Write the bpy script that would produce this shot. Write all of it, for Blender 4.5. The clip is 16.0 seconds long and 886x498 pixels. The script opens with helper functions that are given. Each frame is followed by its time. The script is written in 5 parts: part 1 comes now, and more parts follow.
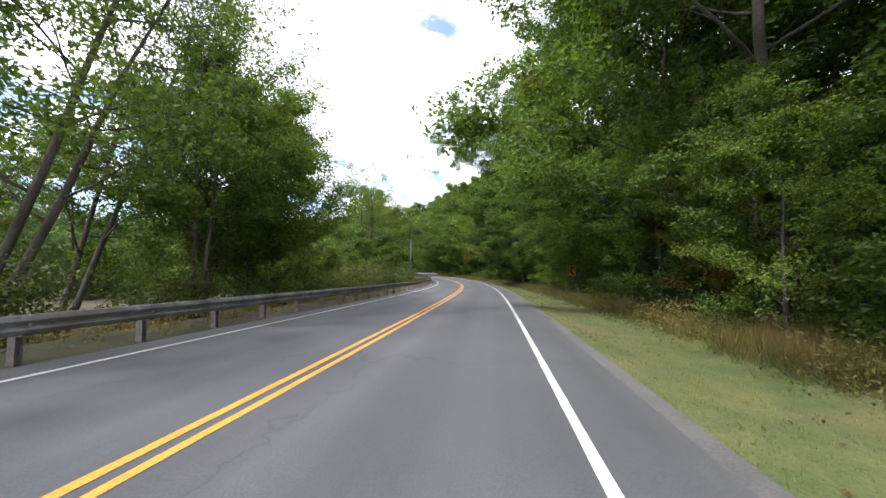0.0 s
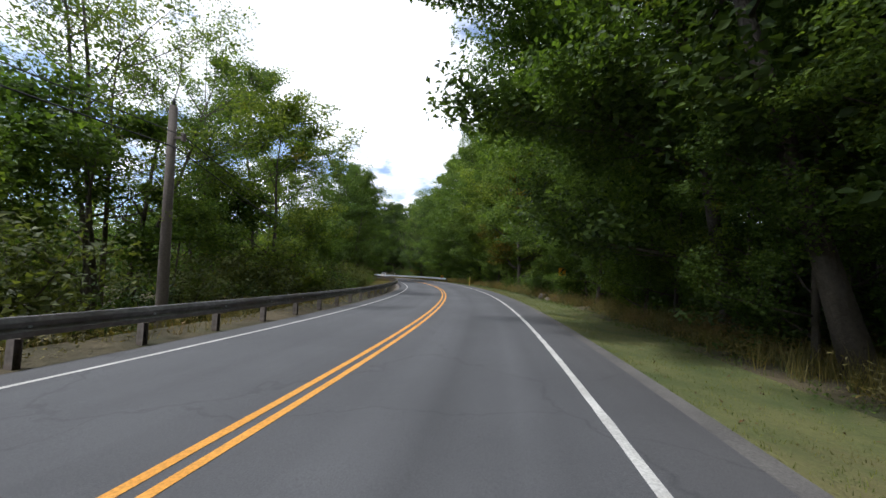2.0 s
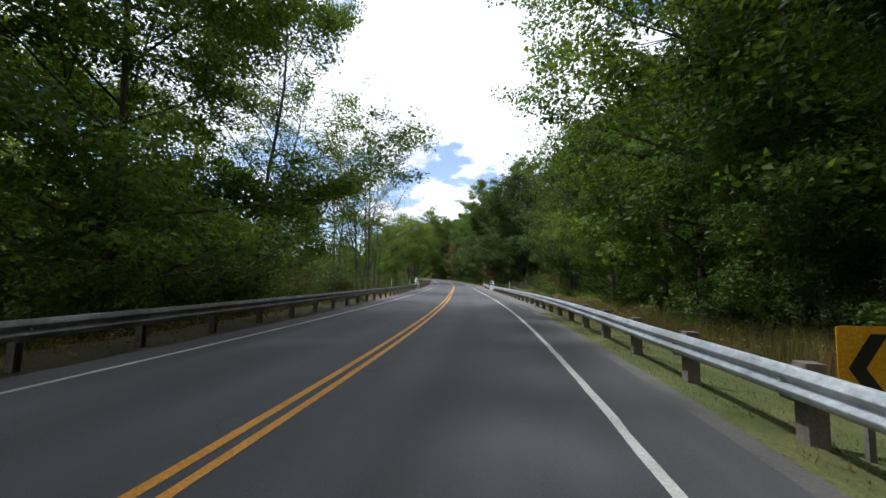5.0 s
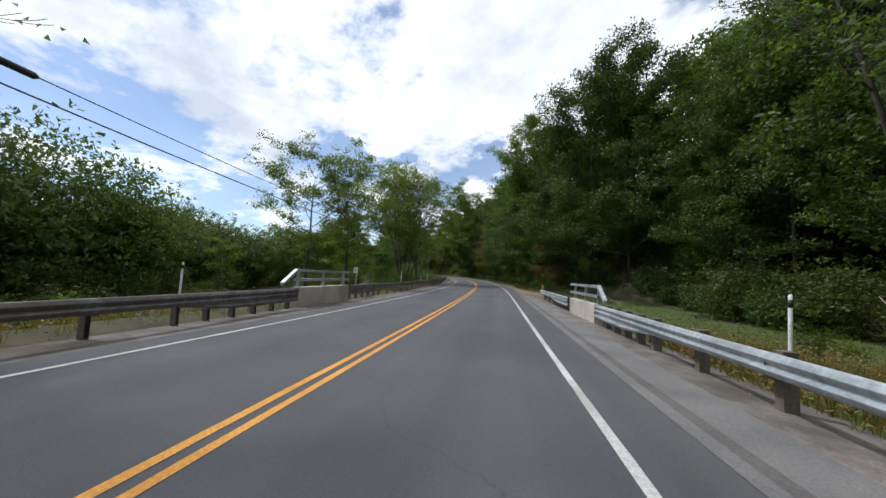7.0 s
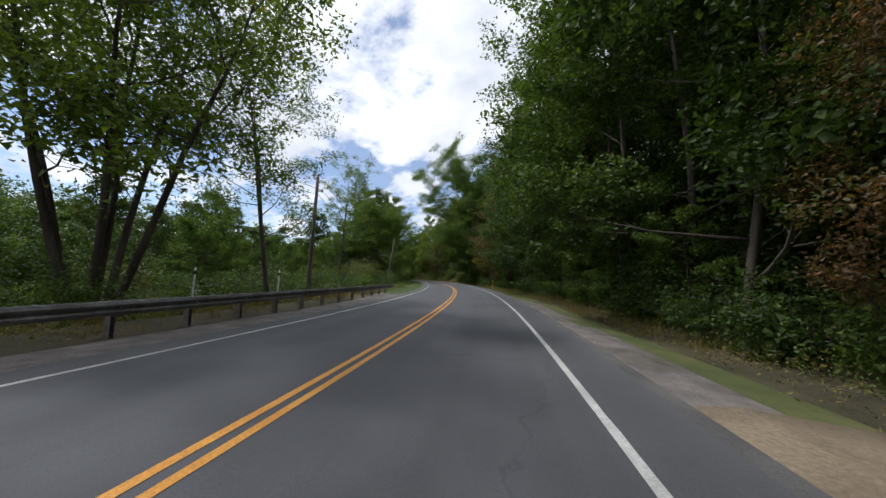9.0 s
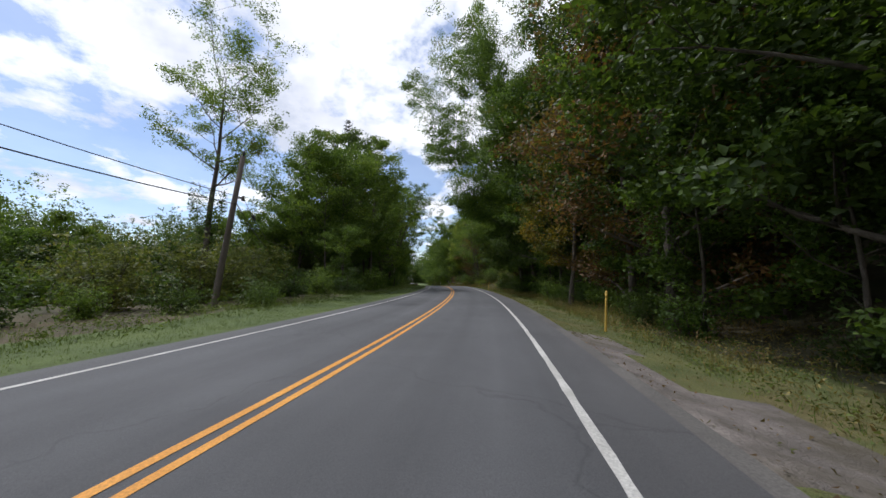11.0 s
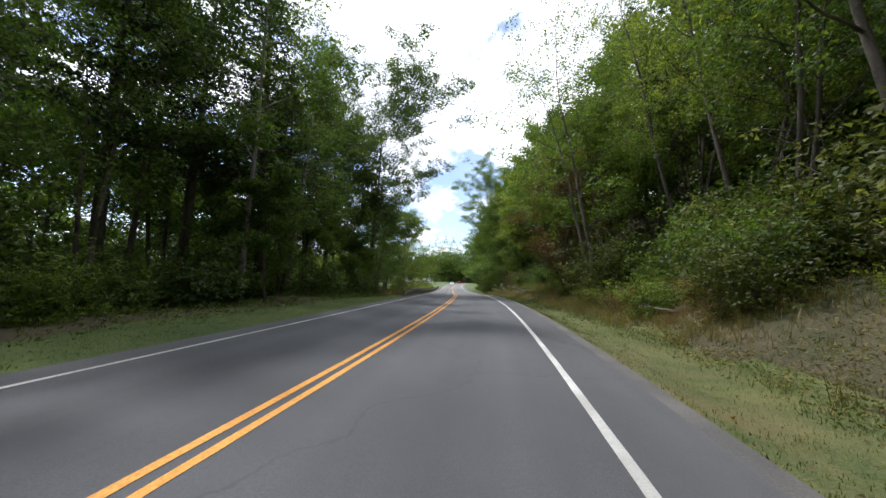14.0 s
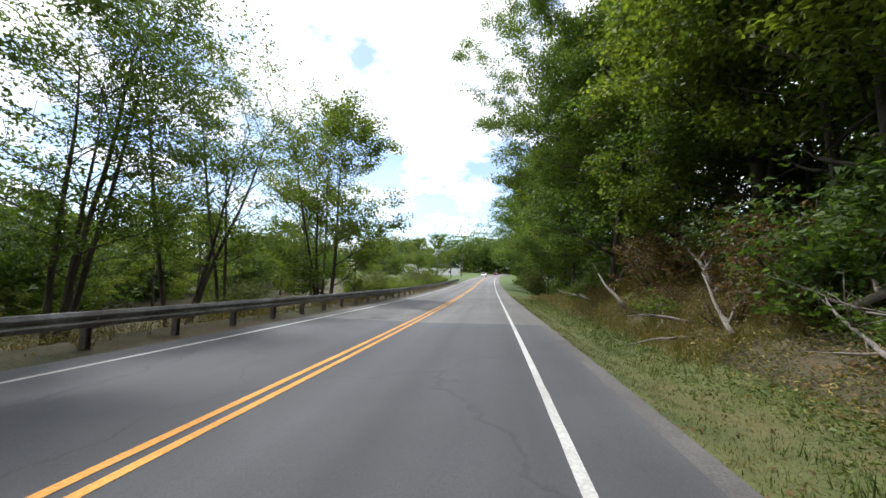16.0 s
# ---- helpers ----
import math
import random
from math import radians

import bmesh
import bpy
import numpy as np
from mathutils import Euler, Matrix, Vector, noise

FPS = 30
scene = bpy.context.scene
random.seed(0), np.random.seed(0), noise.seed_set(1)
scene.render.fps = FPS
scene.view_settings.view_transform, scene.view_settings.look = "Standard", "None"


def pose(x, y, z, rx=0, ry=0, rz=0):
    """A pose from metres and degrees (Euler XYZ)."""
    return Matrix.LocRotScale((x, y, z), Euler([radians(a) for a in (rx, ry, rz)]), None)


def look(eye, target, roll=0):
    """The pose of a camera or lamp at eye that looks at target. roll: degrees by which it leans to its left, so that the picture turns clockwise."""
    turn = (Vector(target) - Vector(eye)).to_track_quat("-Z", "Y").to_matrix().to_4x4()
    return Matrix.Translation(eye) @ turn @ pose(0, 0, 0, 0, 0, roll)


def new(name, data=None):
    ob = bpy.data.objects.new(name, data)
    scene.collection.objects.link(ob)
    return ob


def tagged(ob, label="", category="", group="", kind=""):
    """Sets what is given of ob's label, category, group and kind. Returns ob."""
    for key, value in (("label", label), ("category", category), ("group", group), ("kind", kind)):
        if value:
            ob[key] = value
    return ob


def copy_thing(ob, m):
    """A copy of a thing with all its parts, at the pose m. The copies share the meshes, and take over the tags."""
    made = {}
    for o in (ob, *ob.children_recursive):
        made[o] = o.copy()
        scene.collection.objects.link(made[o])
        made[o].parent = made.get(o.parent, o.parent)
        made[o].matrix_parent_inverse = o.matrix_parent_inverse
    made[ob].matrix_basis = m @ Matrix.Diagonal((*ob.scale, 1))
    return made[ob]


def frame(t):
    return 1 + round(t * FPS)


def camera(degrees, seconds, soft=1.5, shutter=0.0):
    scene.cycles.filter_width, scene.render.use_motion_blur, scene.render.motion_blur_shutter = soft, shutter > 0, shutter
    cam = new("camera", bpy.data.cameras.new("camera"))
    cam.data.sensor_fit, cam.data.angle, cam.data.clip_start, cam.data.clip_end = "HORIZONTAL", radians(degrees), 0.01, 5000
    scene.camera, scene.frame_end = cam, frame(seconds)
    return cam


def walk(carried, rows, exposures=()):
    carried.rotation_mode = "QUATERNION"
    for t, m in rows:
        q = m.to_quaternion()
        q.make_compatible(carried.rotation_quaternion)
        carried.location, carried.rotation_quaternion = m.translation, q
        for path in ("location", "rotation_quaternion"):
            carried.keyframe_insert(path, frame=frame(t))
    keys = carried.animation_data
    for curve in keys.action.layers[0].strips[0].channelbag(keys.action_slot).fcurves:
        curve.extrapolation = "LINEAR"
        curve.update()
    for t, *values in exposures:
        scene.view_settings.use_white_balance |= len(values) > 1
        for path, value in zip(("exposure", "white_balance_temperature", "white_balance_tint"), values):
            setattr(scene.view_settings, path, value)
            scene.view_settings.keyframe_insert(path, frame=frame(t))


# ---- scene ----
cam = camera(105.04, 16.0)
PATH = [
    (0.0, pose(4.862, 39.702, 0.722, 92.98, -1.08, 3.84)),
    (0.5, pose(5.758, 50.022, 0.499, 93.43, -0.59, 4.20)),
    (1.0, pose(6.493, 60.299, 0.270, 93.62, -0.60, 5.77)),
    (1.5, pose(6.900, 70.431, 0.049, 93.52, -0.92, 8.08)),
    (2.0, pose(6.833, 80.143, -0.149, 93.75, -1.74, 10.57)),
    (2.5, pose(6.321, 89.727, -0.308, 94.28, -1.19, 13.68)),
    (3.0, pose(5.390, 99.224, -0.408, 94.38, -1.01, 17.60)),
    (3.5, pose(3.638, 108.634, -0.465, 94.79, -1.85, 21.65)),
    (4.0, pose(1.315, 118.084, -0.499, 94.83, -0.74, 27.12)),
    (4.5, pose(-1.918, 127.315, -0.522, 94.73, -1.12, 32.16)),
    (5.0, pose(-5.925, 136.270, -0.559, 94.59, -1.51, 36.67)),
    (5.5, pose(-10.551, 144.917, -0.617, 94.36, -1.89, 40.23)),
    (6.0, pose(-15.604, 153.283, -0.708, 94.11, -2.28, 42.62)),
    (6.5, pose(-20.889, 161.443, -0.822, 94.03, -2.67, 43.88)),
    (7.0, pose(-26.412, 169.390, -0.929, 94.10, -3.00, 43.40)),
    (7.5, pose(-31.916, 177.423, -1.020, 94.38, -3.05, 43.08)),
    (8.0, pose(-37.430, 185.550, -1.070, 94.95, -2.50, 43.05)),
    (8.5, pose(-43.004, 193.666, -1.079, 95.03, -2.79, 43.94)),
    (9.0, pose(-48.724, 201.724, -1.060, 95.04, -2.22, 45.44)),
    (9.5, pose(-54.615, 209.679, -1.016, 95.18, -2.01, 47.28)),
    (10.0, pose(-60.781, 217.437, -0.956, 95.29, -1.79, 49.50)),
    (10.5, pose(-67.261, 224.957, -0.883, 95.36, -1.57, 51.95)),
    (11.0, pose(-74.066, 232.214, -0.806, 95.40, -1.36, 54.47)),
    (11.5, pose(-81.189, 239.198, -0.726, 95.41, -1.14, 56.91)),
    (12.0, pose(-88.663, 245.834, -0.650, 95.26, -1.42, 59.05)),
    (12.5, pose(-96.392, 252.215, -0.580, 95.15, -1.56, 60.79)),
    (13.0, pose(-104.427, 258.319, -0.520, 95.22, -1.80, 62.43)),
    (13.5, pose(-112.658, 264.280, -0.471, 95.08, -2.08, 63.92)),
    (14.0, pose(-121.096, 270.138, -0.436, 94.98, -1.75, 65.74)),
    (14.5, pose(-129.652, 275.652, -0.421, 94.80, -1.92, 67.77)),
    (15.0, pose(-138.274, 280.925, -0.474, 94.61, -2.04, 69.71)),
    (15.5, pose(-146.904, 285.809, -0.606, 94.13, -1.56, 71.26)),
    (16.0, pose(-155.574, 290.425, -0.845, 93.37, -1.29, 72.51)),
]
walk(cam, PATH, [(0.0, 0.9, 6000, 13), (1.0, 0.75, 5900, 12), (1.8, 0.2, 5850, 12), (2.4, 0.55, 5900, 13), (3.0, 0.82, 5900, 14), (3.6, 0.6, 5900, 13), (4.2, 0.33, 5850, 12), (6.3, 0.1, 5900, 10), (7.5, -0.35, 5900, 10), (8.5, -0.4, 5900, 11), (9.2, -0.25, 5950, 12), (11.5, -0.18, 5950, 14), (12.5, 0.08, 5950, 15), (13.0, 0.36, 5950, 15), (13.5, 0.36, 5950, 14), (14.0, 0.45, 5950, 13), (14.5, 0.75, 5950, 13), (15.0, 0.82, 5950, 13), (15.5, 0.7, 5950, 12), (16.0, 0.55, 6000, 12)])

# ---- light ----
SUN_AZ, SUN_EL = radians(118), radians(58)      # azimuth counted from +y towards -x
world = bpy.data.worlds.new("world")
scene.world = world
world.use_nodes = True
wn, wl = world.node_tree.nodes, world.node_tree.links
wn.clear()
w_out = wn.new("ShaderNodeOutputWorld")
sky = wn.new("ShaderNodeTexSky")
sky.sky_type, sky.sun_disc = "NISHITA", False
sky.sun_elevation, sky.sun_rotation = SUN_EL, -SUN_AZ
sky.dust_density, sky.ozone_density = 0.6, 2.0
blue = wn.new("ShaderNodeBackground")
blue.inputs["Strength"].default_value = 0.15
wl.new(sky.outputs["Color"], blue.inputs["Color"])
tc = wn.new("ShaderNodeTexCoord")
sep = wn.new("ShaderNodeSeparateXYZ")
wl.new(tc.outputs["Generated"], sep.inputs[0])


def wmath(op, a, b):
    n = wn.new("ShaderNodeMath")
    n.operation = op
    for i, v in enumerate((a, b)):
        if isinstance(v, (int, float)):
            n.inputs[i].default_value = v
        else:
            wl.new(v, n.inputs[i])
    return n.outputs[0]


zz = wmath("ADD", wmath("MAXIMUM", sep.outputs[2], 0.0), 0.22)
comb = wn.new("ShaderNodeCombineXYZ")
wl.new(wmath("DIVIDE", sep.outputs[0], zz), comb.inputs[0])
wl.new(wmath("DIVIDE", sep.outputs[1], zz), comb.inputs[1])


def wnoise(scale, detail, rough, off):
    mp = wn.new("ShaderNodeMapping")
    mp.inputs["Location"].default_value = off
    wl.new(comb.outputs[0], mp.inputs[0])
    n = wn.new("ShaderNodeTexNoise")
    n.inputs["Scale"].default_value, n.inputs["Detail"].default_value = scale, detail
    n.inputs["Roughness"].default_value = rough
    wl.new(mp.outputs[0], n.inputs["Vector"])
    return n.outputs[0]


def wramp(src, stops):
    r = wn.new("ShaderNodeValToRGB")
    r.color_ramp.elements[0].position, r.color_ramp.elements[0].color = stops[0][0], (*stops[0][1], 1)
    r.color_ramp.elements[1].position, r.color_ramp.elements[1].color = stops[-1][0], (*stops[-1][1], 1)
    for p, c in stops[1:-1]:
        e = r.color_ramp.elements.new(p)
        e.color = (*c, 1)
    wl.new(src, r.inputs[0])
    return r.outputs[0]


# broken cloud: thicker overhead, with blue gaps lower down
rise = wn.new("ShaderNodeMapRange")
rise.interpolation_type = "SMOOTHSTEP"
for key, val in (("From Min", 0.16), ("From Max", 0.60), ("To Min", -0.02), ("To Max", 0.085)):
    rise.inputs[key].default_value = val
wl.new(sep.outputs[2], rise.inputs["Value"])
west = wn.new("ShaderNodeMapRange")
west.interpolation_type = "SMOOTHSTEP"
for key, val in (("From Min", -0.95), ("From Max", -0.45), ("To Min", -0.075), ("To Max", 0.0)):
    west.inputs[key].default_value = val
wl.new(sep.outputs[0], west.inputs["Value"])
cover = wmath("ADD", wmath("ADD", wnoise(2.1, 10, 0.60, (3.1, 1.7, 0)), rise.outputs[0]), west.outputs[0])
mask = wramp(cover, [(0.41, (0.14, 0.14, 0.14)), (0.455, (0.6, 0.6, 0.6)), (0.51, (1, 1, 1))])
shade = wramp(wnoise(1.5, 8, 0.60, (7.3, 4.2, 0)), [(0.36, (0.74, 0.77, 0.83)), (0.47, (1.02, 1.02, 1.02)), (0.60, (1.32, 1.30, 1.26))])
cloud = wn.new("ShaderNodeBackground")
cloud.inputs["Strength"].default_value = 1.12
wl.new(shade, cloud.inputs["Color"])
wmix = wn.new("ShaderNodeMixShader")
wl.new(mask, wmix.inputs[0])
wl.new(blue.outputs[0], wmix.inputs[1])
wl.new(cloud.outputs[0], wmix.inputs[2])
wl.new(wmix.outputs[0], w_out.inputs[0])

sun_data = bpy.data.lights.new("sun", "SUN")
sun_data.energy, sun_data.angle, sun_data.color = 2.9, radians(3), (1.0, 0.96, 0.89)
sun = new("sun", sun_data)
sun.matrix_world = look((-math.sin(SUN_AZ) * math.cos(SUN_EL) * 90, math.cos(SUN_AZ) * math.cos(SUN_EL) * 90, math.sin(SUN_EL) * 90), (0, 0, 0))


# ---- materials ----
def material(name):
    m = bpy.data.materials.new(name)
    m.use_nodes = True
    nt = m.node_tree
    nt.nodes.clear()
    out = nt.nodes.new("ShaderNodeOutputMaterial")
    b = nt.nodes.new("ShaderNodeBsdfPrincipled")
    nt.links.new(b.outputs[0], out.inputs[0])
    return m, nt.nodes, nt.links, b, out


def noise_node(nodes, links, scale, detail=4, rough=0.55, stretch=None):
    t = nodes.new("ShaderNodeTexCoord")
    n = nodes.new("ShaderNodeTexNoise")
    n.inputs["Scale"].default_value, n.inputs["Detail"].default_value, n.inputs["Roughness"].default_value = scale, detail, rough
    if stretch:
        mp = nodes.new("ShaderNodeMapping")
        mp.inputs["Scale"].default_value = stretch
        links.new(t.outputs["Object"], mp.inputs[0])
        links.new(mp.outputs[0], n.inputs["Vector"])
    else:
        links.new(t.outputs["Object"], n.inputs["Vector"])
    return n.outputs[0]


def ramp_node(nodes, links, src, stops):
    r = nodes.new("ShaderNodeValToRGB")
    els = r.color_ramp.elements
    els[0].position, els[0].color = stops[0][0], (*stops[0][1], 1)
    els[1].position, els[1].color = stops[-1][0], (*stops[-1][1], 1)
    for p, c in stops[1:-1]:
        els.new(p).color = (*c, 1)
    links.new(src, r.inputs[0])
    return r.outputs[0]


def mix_node(nodes, links, fac, a, b, mode="MIX"):
    m = nodes.new("ShaderNodeMix")
    m.data_type, m.blend_type = "RGBA", mode
    for sock, v in ((0, fac), (6, a), (7, b)):
        if isinstance(v, (int, float)):
            m.inputs[sock].default_value = v
        elif isinstance(v, tuple):
            m.inputs[sock].default_value = (*v, 1)
        else:
            links.new(v, m.inputs[sock])
    return m.outputs[2]


def bump_node(nodes, links, b, src, strength, dist):
    n = nodes.new("ShaderNodeBump")
    n.inputs["Strength"].default_value, n.inputs["Distance"].default_value = strength, dist
    links.new(src, n.inputs["Height"])
    links.new(n.outputs[0], b.inputs["Normal"])


def surface(name, dark, light, scale, fine, rough=0.85, metal=0.0, bump=0.3, dist=0.01, stain=None, stretch=None, contrast=(0.35, 0.65)):
    """Two scales of variation between two colours, a fine grain, and stains."""
    m, nd, lk, b, _ = material(name)
    big = noise_node(nd, lk, scale, 5, 0.6, stretch)
    col = ramp_node(nd, lk, big, [(contrast[0], dark), (contrast[1], light)])
    grain = noise_node(nd, lk, fine, 3, 0.7)
    g = ramp_node(nd, lk, grain, [(0.3, (0.72, 0.72, 0.72)), (0.7, (1.25, 1.25, 1.25))])
    col = mix_node(nd, lk, 1.0, col, g, "MULTIPLY")
    if stain:
        s = ramp_node(nd, lk, noise_node(nd, lk, scale * 0.31, 6, 0.65), [(0.52, (0, 0, 0)), (0.66, (1, 1, 1))])
        col = mix_node(nd, lk, s, col, stain)
    lk.new(col, b.inputs["Base Color"])
    b.inputs["Roughness"].default_value, b.inputs["Metallic"].default_value = rough, metal
    bump_node(nd, lk, b, grain, bump, dist)
    return m


def leaf_material(name, dark, light, odd=None, odd_share=0.1, glow=0.38):
    m, nd, lk, b, out = material(name)
    info = nd.new("ShaderNodeObjectInfo")
    geo = nd.new("ShaderNodeNewGeometry")
    col = ramp_node(nd, lk, info.outputs["Random"], [(0.0, dark), (1.0, light)])
    v = ramp_node(nd, lk, geo.outputs["Random Per Island"], [(0.0, (0.55, 0.6, 0.55)), (0.6, (1.0, 1.0, 1.0)), (1.0, (1.6, 1.5, 1.25))])
    col = mix_node(nd, lk, 1.0, col, v, "MULTIPLY")
    big = ramp_node(nd, lk, noise_node(nd, lk, 0.35, 3), [(0.35, (0.75, 0.8, 0.8)), (0.65, (1.25, 1.2, 1.05))])
    col = mix_node(nd, lk, 1.0, col, big, "MULTIPLY")
    if odd:
        pick = ramp_node(nd, lk, noise_node(nd, lk, 0.55, 4), [(0.62 - odd_share, (0, 0, 0)), (0.70 - odd_share, (1, 1, 1))])
        col = mix_node(nd, lk, pick, col, odd)
    lk.new(col, b.inputs["Base Color"])
    b.inputs["Roughness"].default_value = 0.55
    b.inputs["Specular IOR Level"].default_value = 0.35
    tr = nd.new("ShaderNodeBsdfTranslucent")
    warm = mix_node(nd, lk, 1.0, col, (1.25, 1.3, 0.55), "MULTIPLY")
    lk.new(warm, tr.inputs["Color"])
    mx = nd.new("ShaderNodeMixShader")
    mx.inputs[0].default_value = glow
    lk.new(b.outputs[0], mx.inputs[1])
    lk.new(tr.outputs[0], mx.inputs[2])
    lk.new(mx.outputs[0], out.inputs[0])
    return m


def asphalt(name, dark, light, wear, crack):
    """Asphalt worn along the wheel tracks: the first map gives metres across and along the road."""
    m, nd, lk, b, _ = material(name)
    uv = nd.new("ShaderNodeUVMap")
    uv.uv_map = "along"
    cut = nd.new("ShaderNodeSeparateXYZ")
    lk.new(uv.outputs[0], cut.inputs[0])
    grain = noise_node(nd, lk, 70, 3, 0.75)
    stones = noise_node(nd, lk, 260, 2, 0.8)
    big = noise_node(nd, lk, 0.22, 5, 0.6)
    col = ramp_node(nd, lk, big, [(0.35, dark), (0.65, light)])
    g = ramp_node(nd, lk, grain, [(0.3, (0.74, 0.74, 0.74)), (0.7, (1.24, 1.24, 1.24))])
    col = mix_node(nd, lk, 1.0, col, g, "MULTIPLY")
    g2 = ramp_node(nd, lk, stones, [(0.35, (0.8, 0.8, 0.8)), (0.72, (1.3, 1.29, 1.27))])
    col = mix_node(nd, lk, 0.7, col, g2, "MULTIPLY")
    # four wheel tracks, polished lighter, and the oily strip between them
    mp = nd.new("ShaderNodeMath")
    mp.operation = "ABSOLUTE"
    lk.new(cut.outputs[0], mp.inputs[0])
    tr = nd.new("ShaderNodeMapRange")
    tr.inputs["From Max"].default_value = 4.6
    lk.new(mp.outputs[0], tr.inputs["Value"])
    t = ramp_node(nd, lk, tr.outputs[0], [(0.04, (0.96,) * 3), (0.19, (wear,) * 3), (0.37, (0.90,) * 3), (0.56, (wear,) * 3), (0.70, (0.95,) * 3), (0.9, (1.06, 1.03, 1.0))])
    col = mix_node(nd, lk, 1.0, col, t, "MULTIPLY")
    # long streaks and sealed cracks
    st = nd.new("ShaderNodeMapping")
    st.inputs["Scale"].default_value = (1.6, 0.035, 1)
    lk.new(uv.outputs[0], st.inputs[0])
    sn = nd.new("ShaderNodeTexNoise")
    sn.inputs["Scale"].default_value, sn.inputs["Detail"].default_value = 1.0, 5
    lk.new(st.outputs[0], sn.inputs["Vector"])
    col = mix_node(nd, lk, 1.0, col, ramp_node(nd, lk, sn.outputs[0], [(0.3, (0.88,) * 3), (0.7, (1.12,) * 3)]), "MULTIPLY")
    wb = nd.new("ShaderNodeTexNoise")
    wb.inputs["Scale"].default_value, wb.inputs["Detail"].default_value = 0.9, 4
    lk.new(uv.outputs[0], wb.inputs["Vector"])
    ad = nd.new("ShaderNodeVectorMath")
    ad.operation = "MULTIPLY_ADD"
    ad.inputs[1].default_value = (1.6, 1.6, 0)
    lk.new(wb.outputs["Color"], ad.inputs[0])
    lk.new(uv.outputs[0], ad.inputs[2])
    sc = nd.new("ShaderNodeMapping")
    sc.inputs["Scale"].default_value = (0.16, 0.11, 1)
    lk.new(ad.outputs[0], sc.inputs[0])
    vo = nd.new("ShaderNodeTexVoronoi")
    vo.feature = "DISTANCE_TO_EDGE"
    vo.inputs["Scale"].default_value = 1.0
    lk.new(sc.outputs[0], vo.inputs["Vector"])
    cr = ramp_node(nd, lk, vo.outputs["Distance"], [(0.0012, (crack,) * 3), (0.0035, (1, 1, 1))])
    col = mix_node(nd, lk, 1.0, col, cr, "MULTIPLY")
    lk.new(col, b.inputs["Base Color"])
    b.inputs["Roughness"].default_value = 0.82
    bump_node(nd, lk, b, stones, 0.5, 0.005)
    return m


ASPHALT = asphalt("asphalt", (0.066, 0.067, 0.072), (0.090, 0.091, 0.097), 1.10, 0.78)
# old surface beyond 325 m, with sunlit brightness put into its colour
ASPHALT_OLD_SUNLIT = asphalt("asphalt_old_sunlit", (0.108, 0.106, 0.103), (0.15, 0.145, 0.138), 1.14, 0.55)
PAVED = surface("paved_shoulder", (0.13, 0.125, 0.12), (0.20, 0.19, 0.18), 0.8, 40, 0.95, bump=0.7, dist=0.01)
SHOULDER = surface("shoulder", (0.085, 0.08, 0.076), (0.14, 0.13, 0.12), 0.8, 40, 0.95, bump=0.7, dist=0.01)
GRAVEL = surface("gravel", (0.12, 0.105, 0.095), (0.24, 0.21, 0.19), 1.5, 28, 0.95, bump=1.0, dist=0.03, stain=(0.10, 0.085, 0.06))
DIRT = surface("dirt", (0.14, 0.105, 0.068), (0.27, 0.205, 0.135), 0.5, 18, 0.95, bump=0.8, dist=0.03, stain=(0.10, 0.07, 0.05))
GRASS = surface("grass_turf", (0.070, 0.095, 0.024), (0.138, 0.142, 0.044), 0.9, 22, 0.95, bump=1.0, dist=0.04, stain=(0.15, 0.128, 0.05))
MEADOW = surface("meadow_turf", (0.058, 0.088, 0.020), (0.095, 0.128, 0.030), 0.4, 15, 0.95, bump=1.0, dist=0.04)
FLOOR = surface("forest_floor", (0.045, 0.042, 0.02), (0.11, 0.085, 0.045), 0.5, 12, 0.95, bump=1.0, dist=0.05, stain=(0.05, 0.06, 0.02))
WHITE_LINE = surface("white_paint", (0.42, 0.41, 0.385), (0.60, 0.59, 0.56), 1.2, 35, 0.7, bump=0.2, dist=0.003, stain=(0.36, 0.35, 0.32))
YELLOW_LINE = surface("yellow_paint", (0.58, 0.25, 0.028), (0.70, 0.33, 0.05), 1.2, 35, 0.7, bump=0.2, dist=0.003)
GALV_DULL = surface("dull_galvanised_steel", (0.13, 0.125, 0.12), (0.27, 0.265, 0.26), 1.6, 9, 0.6, 0.5, 0.08, 0.003, stain=(0.16, 0.135, 0.115))
GALV = surface("galvanised_steel", (0.36, 0.39, 0.41), (0.52, 0.55, 0.57), 1.2, 9, 0.5, 0.55, 0.08, 0.003, stain=(0.30, 0.29, 0.28))
RUSTY = surface("weathered_steel", (0.14, 0.12, 0.105), (0.26, 0.23, 0.21), 2.0, 14, 0.8, 0.25, 0.2, 0.004, stain=(0.12, 0.07, 0.045))
WOODPOST = surface("weathered_timber", (0.10, 0.085, 0.07), (0.20, 0.17, 0.14), 3.0, 30, 0.9, bump=0.4, dist=0.005, stretch=(1, 1, 0.2))
POLEWOOD = surface("pole_timber", (0.075, 0.06, 0.05), (0.16, 0.135, 0.115), 2.0, 24, 0.9, bump=0.5, dist=0.006, stretch=(1, 1, 0.1))
CONCRETE = surface("concrete", (0.40, 0.36, 0.30), (0.55, 0.50, 0.43), 0.9, 22, 0.9, bump=0.3, dist=0.006, stain=(0.30, 0.26, 0.21))
BARK = surface("bark", (0.045, 0.036, 0.028), (0.12, 0.10, 0.08), 2.2, 16, 0.95, bump=1.0, dist=0.03, stretch=(1, 1, 0.25))
